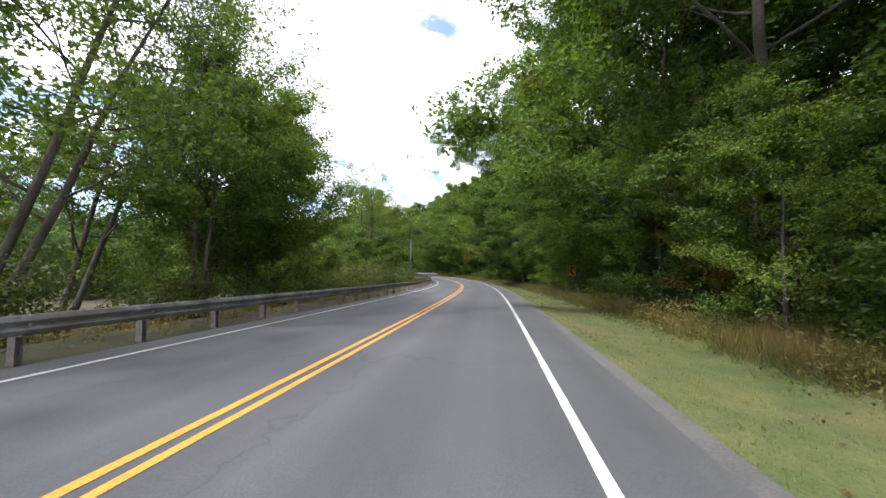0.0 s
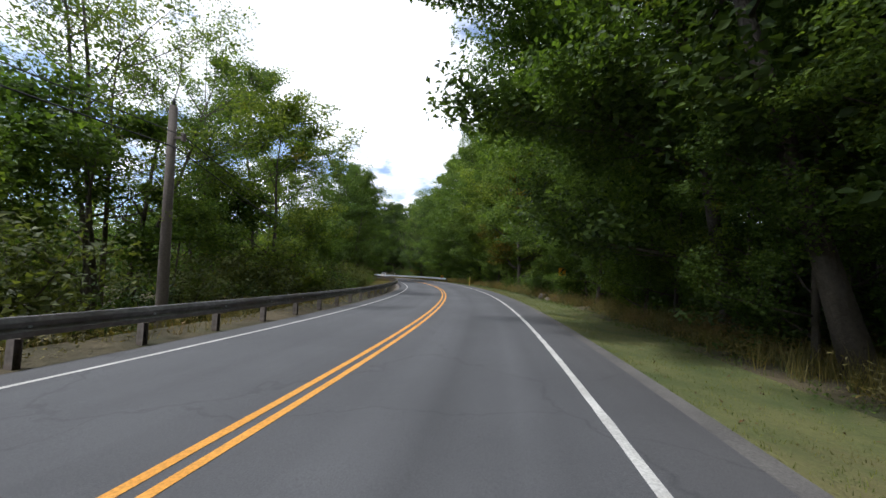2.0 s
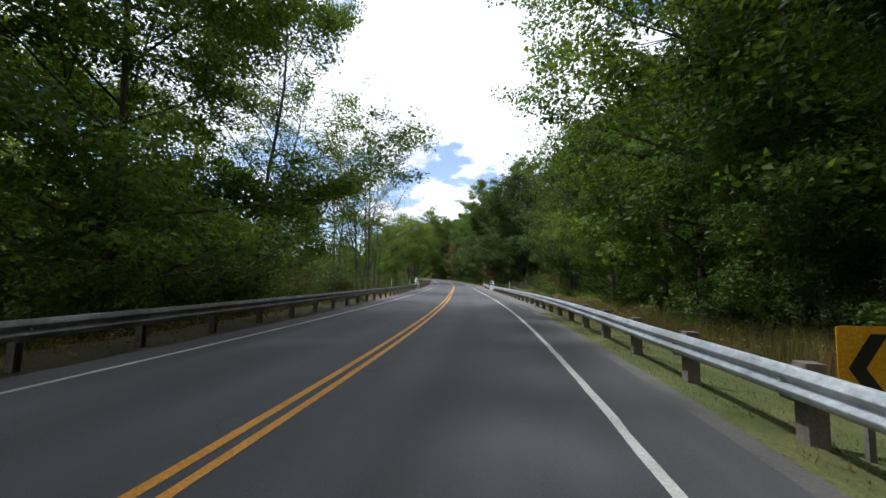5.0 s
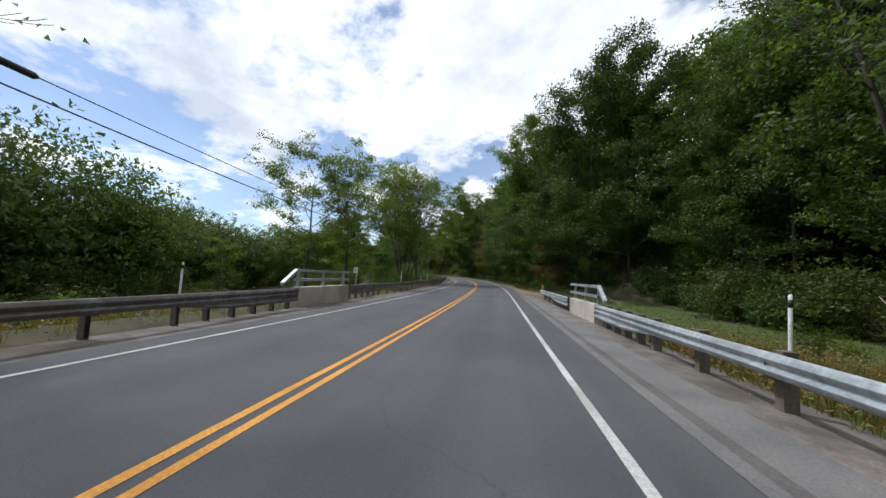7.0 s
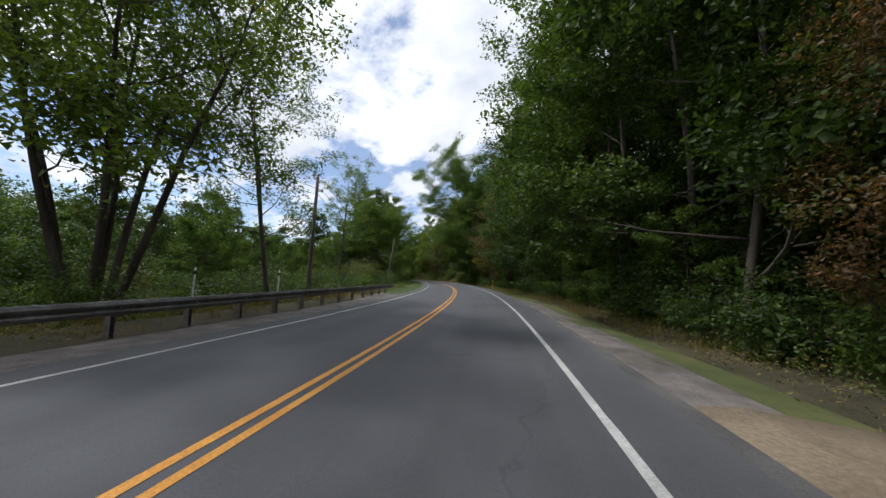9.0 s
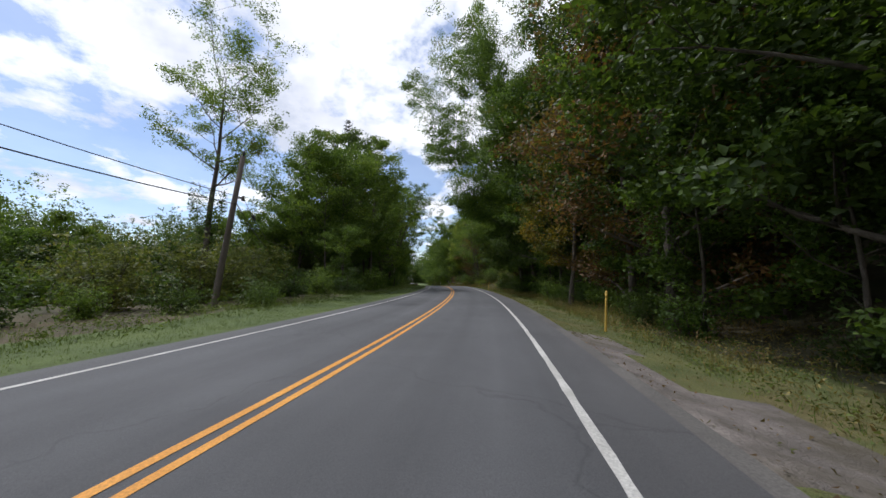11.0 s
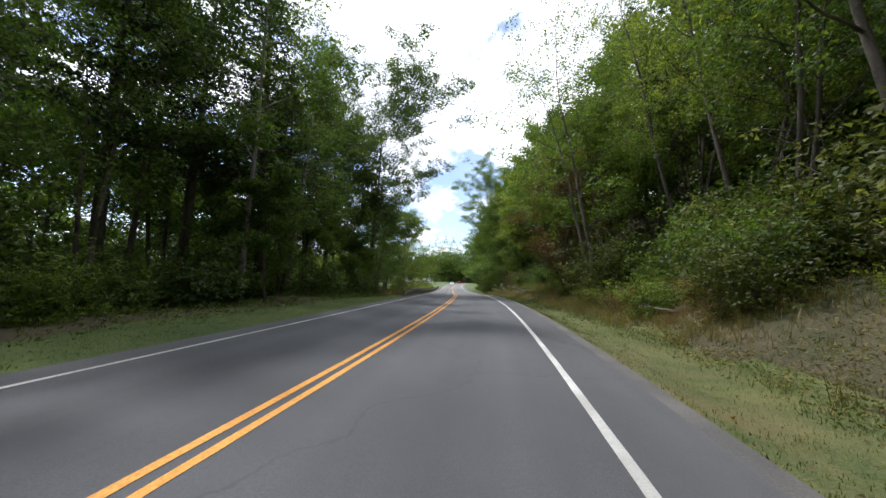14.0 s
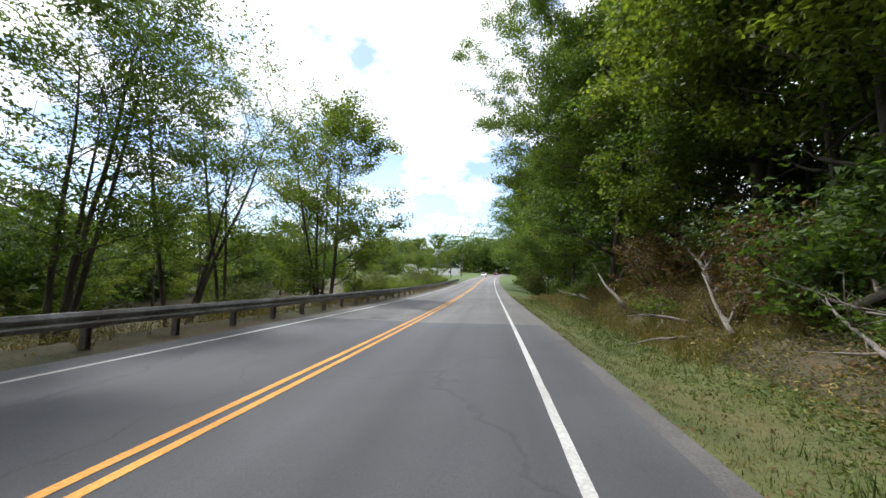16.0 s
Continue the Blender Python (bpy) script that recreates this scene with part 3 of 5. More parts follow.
def right_off(s):
    return steps(s, [(96, 5.1), (104, 5.0), (120, 5.5), (150, 6.0), (164, 5.8)])


def thickened(a, b, c, d):
    return lambda s: steps(s, [(a, 0), (b, 1), (c, 1), (d, 0)])


guardrail(-38, 148.4, left_off, 1, False, "long galvanised steel W-beam guardrail on weathered posts", gap=1.905, deep=thickened(143.1, 145.0, 149, 150))
guardrail(153.4, 204, left_off, 1, False, "galvanised steel W-beam guardrail on weathered posts beyond the bridge", top=0.74, deep=thickened(152, 153, 156.6, 158.6))
guardrail(97, 149.6, right_off, -1, True, "bright galvanised guardrail on dark timber posts before the bridge", top=0.74, deep=thickened(144.2, 146.4, 150, 151))
guardrail(154.4, 164.2, right_off, -1, True, "short galvanised guardrail with timber posts ending at the driveway", top=0.74, deep=thickened(153, 154, 157.6, 159.6))
guardrail(308, 396, lambda s: -steps(s, [(308, 5.0), (314, 4.75), (396, 4.8)]), 1, False, "galvanised guardrail with a turned-down end beside the descent",
          drop=lambda s: max(0.0, (314 - s) * 0.075))


# ---- bridge parapets ----
def parapet(s0, s1, d, side, label):
    t = thing("bridge_parapet", Matrix.Identity(4), label, "parapet", "bridge parapets")
    n = 4
    v, f = [], []
    prof = [(0.0, -0.3), (0.0, 0.70), (0.02, 0.73), (0.30, 0.73), (0.32, 0.70), (0.32, -0.3)]
    for i in range(n):
        s = s0 + (s1 - s0) * i / (n - 1)
        for px, pz in prof:
            v.append(at(s, d + side * px, pz))
    k = len(prof)
    for i in range(n - 1):
        for j in range(k):
            f.append((i * k + j, (i + 1) * k + j, (i + 1) * k + (j + 1) % k, i * k + (j + 1) % k))
    f += [tuple(range(k)), tuple((n - 1) * k + j for j in range(k))[::-1]]
    part("wall", mesh_of("wall", v, f, CONCRETE), t, "pale concrete parapet wall")
    for h in (1.02, 1.40):
        r = []
        fr = []
        ext = 0.95 if h > 1.2 else 0.15
        for s, dz in ((s0 - ext, -0.52 if h > 1.2 else 0), (s0 - 0.1, 0), (s1 + 0.1, 0), (s1 + ext * 0.1 + 0.1, 0)):
            for a, b in ((0.04, 0), (0.18, 0), (0.18, 0.11), (0.04, 0.11)):
                r.append(at(s, d + side * a, h - 0.055 + b + dz))
        for i in range(3):
            for j in range(4):
                fr.append((i * 4 + j, (i + 1) * 4 + j, (i + 1) * 4 + (j + 1) % 4, i * 4 + (j + 1) % 4))
        fr += [(0, 1, 2, 3), (15, 14, 13, 12)]
        part("rail", mesh_of("rail", r, fr, GALV), t, "grey steel tube rail")
    pm = done("rail_post", join(box(-0.05, 0.05, -0.06, 0.06, 0.72, 1.46, 0.006), box(-0.09, 0.09, -0.10, 0.10, 0.73, 0.76, 0.004)), GALV)
    for s in (s0 + 0.25, (s0 + s1) / 2, s1 - 0.25):
        part("rail_post", pm, t, m=Matrix.Translation(at(s, d + side * 0.22)) @ Matrix.Rotation(head(s), 4, "Z"))
    return t


parapet(149.8, 154.3, 6.0, 1, "cream concrete bridge parapet topped by grey steel rails")
parapet(148.6, 153.2, -5.5, -1, "cream concrete bridge parapet topped by grey steel rails")
deck = strip(148, 155, 1.0, [-14, -8, -6.2, -5.9], lambda s, d: -2.35, [WATER])
tagged(new("water", deck), "dark still stream water under the bridge", "water", kind="structure")


# ---- poles, wires, signs, markers ----
def pole(s, d, height, lean=0.0, drop=0.95):
    base = ground_h(s, d)
    t = thing("utility_pole", stand(s, d, base) @ Matrix.Rotation(radians(lean), 4, "Y"), "weathered grey timber utility pole in roadside brush", "utility pole", "utility poles")
    tb = Tubes()
    tb.add([Vector((0, 0, z)) for z in (-0.8, 0, height * 0.5, height)], [0.16, 0.155, 0.13, 0.105], 10)
    part("shaft", tb.mesh("shaft", POLEWOOD), t)
    pin = Tubes()
    pin.add([Vector((0, 0, height - 0.02)), Vector((0, 0, height + 0.12)), Vector((0, 0, height + 0.25))], [0.02, 0.05, 0.035], 8)
    part("insulator", pin.mesh("insulator", SIGN_BLACK), t)
    br = join(box(0.10, 0.42, -0.03, 0.03, height - drop - .07, height - drop, 0.004), box(0.36, 0.44, -0.05, 0.05, height - drop - .15, height - drop + .09, 0.006))
    part("bracket", done("bracket", br, RUSTY), t)
    return Vector(t.matrix_basis @ Vector((0, 0, height + 0.2))), Vector(t.matrix_basis @ Vector((0.4, 0, height - drop))), Vector(t.matrix_basis @ Vector((0.15, 0, height - drop - .33)))


def wire(a, b, sag, r, case=False):
    tb = Tubes()
    n = 14
    pts = [a.lerp(b, i / n) - Vector((0, 0, sag * 4 * (i / n) * (1 - i / n))) for i in range(n + 1)]
    tb.add(pts, [r] * (n + 1), 5)
    t = tagged(part("overhead_cable", tb.mesh("cable", CABLE)), "thin black overhead cable sagging between utility poles", "cable", "overhead cables")
    if case:
        c = Tubes()
        p, q = pts[1].lerp(pts[2], 0.05), pts[1].lerp(pts[2], 0.32)
        c.add([p, p.lerp(q, 0.1), p.lerp(q, 0.9), q], [r, 0.09, 0.09, r], 8)
        tagged(part("splice_case", c.mesh("splice_case", CABLE)), "black splice case hung on an overhead cable", "splice case")


POLES = [(-30, -7.4, 8.4, 0), (49, -7.2, 6.7, -1.5), (136.5, -9.2, 7.5, 3), (198, -10.0, 8.8, 1), (228.7, -9.9, 7.2, 7, 1.95), (290, -36, 8.0, 0), (408, -8.5, 8.5, -2), (440, -9.5, 8.5, 2)]
tips = [pole(*q) for q in POLES]
for i in (0, 1, 2, 3, 4, 6):
    for j in (1, 2):
        wire(tips[i][j], tips[i + 1][j], 0.55 + 0.25 * j, (0.012, 0.016, 0.022)[j], j == 1 and i in (2, 4))


def slab(points, y0, y1, name, mat):
    """An outline in x and z, given depth."""
    n = len(points)
    v = [(x, y0, z) for x, z in points] + [(x, y1, z) for x, z in points]
    f = [tuple(range(n)), tuple(range(2 * n - 1, n - 1, -1))] + [(i, i + n, (i + 1) % n + n, (i + 1) % n) for i in range(n)]
    return mesh_of(name, v, f, mat)


def rounded(w, h, z0, r=0.03):
    pts = []
    for cx, cz, a0 in ((w / 2 - r, z0 + r, -90), (w / 2 - r, z0 + h - r, 0), (-w / 2 + r, z0 + h - r, 90), (-w / 2 + r, z0 + r, 180)):
        for k in range(4):
            a = radians(a0 + 30 * k)
            pts.append((cx + r * math.cos(a), cz + r * math.sin(a)))
    return pts


def chevron(s, d, turn, low):
    t = thing("chevron_sign", stand(s, d, ground_h(s, d), turn), "yellow road sign with a black arrowhead on a steel post", "road sign", "chevron signs")
    part("panel", slab(rounded(0.6, 0.76, low), -0.004, 0.0, "panel", SIGN_YELLOW), t)
    z = low + 0.38
    part("arrowhead", slab([(-0.20, z), (0.04, z + 0.31), (0.21, z + 0.31), (-0.03, z), (0.21, z - 0.31), (0.04, z - 0.31)], -0.010, -0.0045, "arrowhead", SIGN_BLACK), t, "black arrowhead")
    u = join(box(-0.035, 0.035, 0.006, 0.012, -0.6, low + 0.74), box(-0.035, -0.03, 0.012, 0.04, -0.6, low + 0.74), box(0.03, 0.035, 0.012, 0.04, -0.6, low + 0.74))
    part("post", done("sign_post", u, RUSTY), t)


chevron(26.3, 8.65, 0, 1.70)
chevron(67.1, 9.4, 8, 1.66)
chevron(101.0, 5.6, 12, 0.45)


def marker_post(s, d, height, mat, label, lean=0.0, r=0.036):
    t = thing("marker_post", stand(s, d, ground_h(s, d)) @ Matrix.Rotation(radians(lean), 4, "Y"), label, "marker post", "marker posts")
    tb = Tubes()
    tb.add([Vector((0, 0, z)) for z in (-0.4, 0, height * 0.5, height - 0.03, height)], [r, r, r, r, r * 0.6], 10)
    part("stake", tb.mesh("stake", mat), t)
    bd = Tubes()
    bd.add([Vector((0, 0, z)) for z in (height - 0.24, height - 0.10)], [r * 1.12, r * 1.12], 10)
    part("band", bd.mesh("band", SIGN_BLACK if mat is MARKER_WHITE else MARKER_YELLOW), t)


for q in ((87.2, 5.9, 1.25, 3), (226.5, 6.3, 1.35, 2), (270.3, 6.3, 1.35, 0), (164.7, 6.0, 1.15, 0)):
    marker_post(q[0], q[1], q[2], MARKER_YELLOW, "tall yellow plastic marker post in verge grass", q[3])
for q in ((146.7, -9.0), (160.3, -8.2), (172.5, -8.0), (186, -8.2), (190.5, -7.8), (143.2, 7.6)):
    marker_post(q[0], q[1], 1.5 - ground_h(q[0], q[1]), MARKER_WHITE, "slim white delineator post behind the guardrail", 1, 0.035)

mb = thing("small_sign", stand(156.5, -6.6, ground_h(156.5, -6.6)), "small white sign plate on a post by the bridge", "sign")
part("plate", slab(rounded(0.28, 0.36, 1.35 - ground_h(156.5, -6.6)), -0.004, 0, "plate", MARKER_WHITE), mb)
part("bar", slab([(-0.08, 1.5 - ground_h(156.5, -6.6)), (0.08, 1.5 - ground_h(156.5, -6.6)), (0.08, 1.56 - ground_h(156.5, -6.6)), (-0.08, 1.56 - ground_h(156.5, -6.6))], -0.008, -0.005, "bar", SIGN_BLACK), mb, "dark unreadable bar")
part("post", done("sign_post", box(-0.03, 0.03, 0.002, 0.05, -0.5, 1.7 - ground_h(156.5, -6.6), 0.004), RUSTY), mb)


# ---- rocks and dead wood ----
def rock(s, d, size, seed):
    rng = random.Random(seed)
    bm = bmesh.new()
    bmesh.ops.create_icosphere(bm, subdivisions=3, radius=1.0)
    for v in bm.verts:
        n = noise.noise(v.co * 1.3 + Vector((seed, 0, 0))) * 0.35 + noise.noise(v.co * 3.1) * 0.12
        v.co = Vector((v.co.x * size[0], v.co.y * size[1], max(v.co.z, -0.35) * size[2])) * (1 + n)
    me = done("rock", bm, ROCK)
    ob = part("rock", me, m=stand(s, d, ground_h(s, d) + size[2] * 0.25, rng.uniform(0, 360)))
    tagged(ob, "pinkish grey boulder lying in dry grass", "rock", "verge rocks")


rock(67.5, 8.0, (0.42, 0.34, 0.30), 3)
rock(66.0, 7.9, (0.26, 0.22, 0.17), 8)
rock(66.6, 8.9, (0.34, 0.25, 0.2), 12)
rock(70.2, 8.6, (0.4, 0.3, 0.22), 15)


def dead_branch(s, d, h, length, turn, tilt, r, seed, label="pale dead fallen branch on the bank", forks=3):
    rng = random.Random(seed)
    tb = Tubes()

    def limb(p, a, ln, rad, depth):
        pts, rr = [p.copy()], [rad]
        q = a.copy()
        n = 6
        for i in range(n):
            q = (q + Vector((rng.uniform(-.22, .22), rng.uniform(-.22, .22), rng.uniform(-.2, .2)))).normalized()
            pts.append(pts[-1] + q * ln / n)
            rr.append(rad * (1 - 0.8 * (i + 1) / n))
            if depth and rng.random() < forks / n:
                side = (q + Vector((rng.uniform(-1, 1), rng.uniform(-1, 1), rng.uniform(-.5, .8)))).normalized()
                limb(pts[-1], side, ln * 0.4, rr[-1] * 0.7, depth - 1)
        tb.add(pts, rr, 6)

    a = Vector((math.sin(radians(turn)) * math.cos(radians(tilt)), math.cos(radians(turn)) * math.cos(radians(tilt)), math.sin(radians(tilt))))
    limb(Vector((0, 0, 0)), a, length, r, 2)
    ob = part("fallen_branch", tb.mesh("branch", BARK_PALE), m=stand(s, d, ground_h(s, d) + h))
    tagged(ob, label, "branch", "fallen branches")


_r = random.Random(5)
for q in [(27.2, 6.2, .05, .95, 80, 4, .035), (329.5, 9.4, .25, 2.6, 150, 25, .09), (326.0, 9.6, .35, 2.2, 20, 35, .10), (327.5, 8.6, .15, 1.8, 80, 10, .06), (331.5, 7.9, .1, 2.0, 130, 15, .07),
          (324.6, 8.3, .1, 1.7, -60, 8, .06), (297.5, 11.2, 1.0, 3.6, -120, 48, .08), (292, 8.2, .15, 2.2, 70, 8, .06), (287, 8.6, .2, 1.8, -30, 15, .05), (300, 8.6, .2, 2.4, 60, 10, .06),
          (334, 8.2, .2, 2.4, -30, 20, .06), (321, 8.8, .5, 2.6, 100, 40, .08), (322.6, 8.0, .2, 2.6, 15, 10, .07), (323.4, 7.7, .12, 1.6, -80, 5, .05), (325.2, 7.6, .1, 1.9, 40, 8, .05), (324.2, 9.2, .4, 2.4, 120, 30, .07), (328.6, 8.0, .3, 2.2, -20, 42, .09), (330.4, 8.6, .3, 2.8, 70, 12, .06), (326.8, 7.4, .08, 1.4, 100, 4, .04), (333, 9.4, .5, 3.0, 200, 25, .07), (319.5, 8.0, .2, 2.0, 30, 12, .05), (317.5, 8.6, .3, 2.2, -50, 20, .06), (146, 16, .3, 3.0, 60, 20, .12), (148, 15, .3, 2.2, -40, 35, .08), (305, 9.0, .3, 2.0, 20, 30, .05), (311, 8.6, .3, 2.4, -70, 15, .06)]:
    dead_branch(*q, _r.randint(0, 999))

# ---- trees ----
def broadleaf(name, seed, height, r, base, spread, limbs, leaves, leaf, mat, bark, label, stems=1, lean=0.06, droop=0.0, dense=0.9, up=0.5, shape="round", clump=.62, fold=False, twigs=False):
    """Trunk with limbs and twigs, and a crown of leaf clumps round the twigs."""
    rng = random.Random(seed)
    nrg = np.random.default_rng(seed)
    tb = Tubes()
    tips = []

    def limb(p, a, ln, rad, depth):
        n = 5 if depth == 2 else 3
        pts, rr = [p.copy()], [rad]
        q = a.copy()
        for i in range(n):
            q = (q + Vector((rng.uniform(-.22, .22), rng.uniform(-.22, .22), rng.uniform(-.08, .18) - droop))).normalized()
            pts.append(pts[-1] + q * (ln / n))
            rr.append(rad * (1 - 0.75 * (i + 1) / n))
            if depth < 2 or i >= n - 2:
                tips.append((pts[-1], clump * rng.uniform(.6, 1.25)))
            if depth and i >= 1:
                for _ in range(2):
                    w = rng.uniform(0, 2 * math.pi)
                    side = (q + 0.95 * Vector((math.cos(w), math.sin(w), rng.uniform(-.35, .5)))).normalized()
                    limb(pts[-1], side, ln * rng.uniform(.32, .52), rr[-1] * .6, depth - 1)
        if depth or twigs:
            tb.add(pts, [max(q, .008) for q in rr], 5 if depth == 2 else 3)

    for st in range(stems):
        w0 = rng.uniform(0, 6.28)
        a = Vector((math.cos(w0), math.sin(w0), 0)) * (lean if stems == 1 else rng.uniform(2, 5.3) * lean)
        pts, rr = [], []
        off = Vector((math.cos(w0), math.sin(w0), 0)) * (0.0 if stems == 1 else r * 1.3)
        h = height * (1 if st == 0 else rng.uniform(.75, .98))
        n = 9
        for i in range(n + 1):
            u = i / n
            pts.append(off * (1 if i else .6) + a * (h * u) + Vector((noise.noise(Vector((seed, u * 2.2, st))) * .04 * h * u, noise.noise(Vector((u * 2.2, seed, st))) * .04 * h * u, h * u - (0.5 if i == 0 else 0))))
            rr.append(r * (1.0 if stems == 1 else .65) * ((1 - u) ** .8 * .93 + .05) * (1.35 if i == 0 else 1))
        tb.add(pts, rr, 8)
        for k in range(limbs):
            u = base + (1 - base) * ((k + rng.random()) / limbs) * .97
            i = min(int(u * n), n - 1)
            p = pts[i].lerp(pts[i + 1], u * n - i)
            v = (u - base) / (1 - base)
            if shape == "round":
                ln = spread * (math.sin(math.pi * (0.16 + 0.80 * v)) ** .7)
            elif shape == "full":
                ln = spread * (.9 if v < .5 else .9 * (1 - (v - .5) * 1.35))
            else:
                ln = spread * (0.55 + 0.6 * v) * (1 if v < .85 else .7)
            w = k * 2.399 + rng.uniform(-.5, .5)
            el = rng.uniform(.05, .45) + .55 * v
            limb(p, Vector((math.cos(w) * math.cos(el), math.sin(w) * math.cos(el), math.sin(el))), ln * rng.uniform(.75, 1.1), max(.03, rr[i] * .42), 2)
        tips.append((pts[-1], clump))
    me_t = tb.mesh("trunk", bark)
    P = np.array([list(t[0]) for t in tips])
    R = np.array([t[1] for t in tips])
    keep = nrg.random(len(P)) < dense
    P, R = P[keep], R[keep]
    share = R ** 2 / (R ** 2).sum()
    idx = nrg.choice(len(P), leaves, p=share)
    off = nrg.normal(size=(leaves, 3))
    off /= np.linalg.norm(off, axis=1, keepdims=True)
    off *= (nrg.random(leaves) ** .45)[:, None] * np.array([1, 1, .52])
    C = P[idx] + off * R[idx][:, None] + nrg.normal(size=(leaves, 3)) * leaf * .3
    low = C[:, 2] < 0.15
    C[low, 2] = nrg.uniform(.15, .8, low.sum())
    ax = C * np.array([1, 1, 0])
    ax /= np.linalg.norm(ax, axis=1, keepdims=True) + 1e-6
    on = off / (np.linalg.norm(off, axis=1, keepdims=True) + 1e-6)
    me_c = leaves_mesh("crown", C, leaf, mat, nrg, up, .62, on * .9 + ax * .6, fold)
    return name, me_t, me_c, label, height


def conifer(name, seed, height, r, spread, label, base=0.12, tiers=26, leaf=0.42, per=9):
    rng = random.Random(seed)
    nrg = np.random.default_rng(seed)
    tb = Tubes()
    tb.add([Vector((0, 0, height * u - (.5 if u == 0 else 0))) for u in (0, .3, .6, .85, 1)], [r, r * .8, r * .5, r * .25, .02], 8)
    C = []
    for k in range(tiers):
        u = base + (1 - base) * k / tiers
        for j in range(5):
            w = rng.uniform(0, 6.28)
            ln = spread * (1.02 - u) ** .8 * rng.uniform(.6, 1.1) + .3
            p0 = Vector((0, 0, height * u))
            a = Vector((math.cos(w), math.sin(w), rng.uniform(-.05, .25)))
            p1 = p0 + a * ln
            tb.add([p0, p0.lerp(p1, .5), p1], [.05, .035, .01], 3)
            for i in range(int(per * (0.4 + ln))):
                q = p0.lerp(p1, rng.uniform(.25, 1.0))
                C.append(q + Vector((rng.gauss(0, .22), rng.gauss(0, .22), rng.gauss(0, .10))))
    me_c = leaves_mesh("crown", np.array([list(c) for c in C]), leaf, NEEDLE, nrg, .9, .35)
    return name, tb.mesh("trunk", BARK), me_c, label, height


def bush(name, seed, height, spread, leaves, leaf, mat, label):
    rng = random.Random(seed)
    nrg = np.random.default_rng(seed)
    tb = Tubes()
    C, R = [], []
    for k in range(9):
        w = k * 2.399 + rng.uniform(-.4, .4)
        el = rng.uniform(.55, 1.45)
        ln = height * rng.uniform(.6, 1.0)
        q = Vector((math.cos(w) * math.cos(el) * spread / height, math.sin(w) * math.cos(el) * spread / height, math.sin(el)))
        p = Vector((math.cos(w) * .12, math.sin(w) * .12, -.15))
        pts = [p]
        for i in range(4):
            q = q + Vector((rng.uniform(-.15, .15), rng.uniform(-.15, .15), -.02))
            pts.append(pts[-1] + q * ln / 4)
            C.append(pts[-1])
            R.append(ln * .26 + .12)
        tb.add(pts, [.05, .04, .03, .02, .008], 4)
    P = np.array([list(c) for c in C])
    R = np.array(R)
    n = max(20, leaves // 9)
    i = nrg.integers(0, len(P), n)
    S = P[i] + nrg.normal(size=(n, 3)) * np.array([.6, .6, .45]) * R[i][:, None]
    X = S[nrg.integers(0, n, leaves)] + nrg.normal(size=(leaves, 3)) * np.array([.8, .8, .5]) * leaf
    X[:, 2] = np.abs(X[:, 2])
    return name, tb.mesh("stems", BARK), leaves_mesh("foliage", X, leaf, mat, nrg, .5, .6, (X - np.array([0, 0, height * .35])) / height * 2.0), label, height


first = {}


def plant(kind, s, d, scale=1.0, turn=0.0, lean=(0, 0), squash=1.0, sink=0.1):
    """Plants one of a kind: the first is built, the rest are copies."""
    name, tm, cm, label, _h = KINDS[kind]
    m = (Matrix.Translation(at(s, d, ground_h(s, d) - sink)) @ Matrix.Rotation(radians(turn), 4, "Z")
         @ Matrix.Rotation(radians(lean[0]), 4, "X") @ Matrix.Rotation(radians(lean[1]), 4, "Y"))
    sc = (scale * squash, scale * squash, scale)
    if kind not in first:
        t = thing(name, Matrix.Identity(4), label, "tree" if "tree" in name else "shrub", "roadside " + ("trees" if "tree" in name else "shrubs"))
        tagged(part("trunk" if "tree" in name else "branchwork", tm, t), kind="" if "tree" in name else "stuff")
        part("crown" if "tree" in name else "foliage", cm, t)
        first[kind] = t
        ob = t
        ob.matrix_basis = m
        ob.scale = sc
        return ob
    ob = copy_thing(first[kind], m)
    ob.matrix_basis = m @ Matrix.Diagonal((*sc, 1))
    return ob


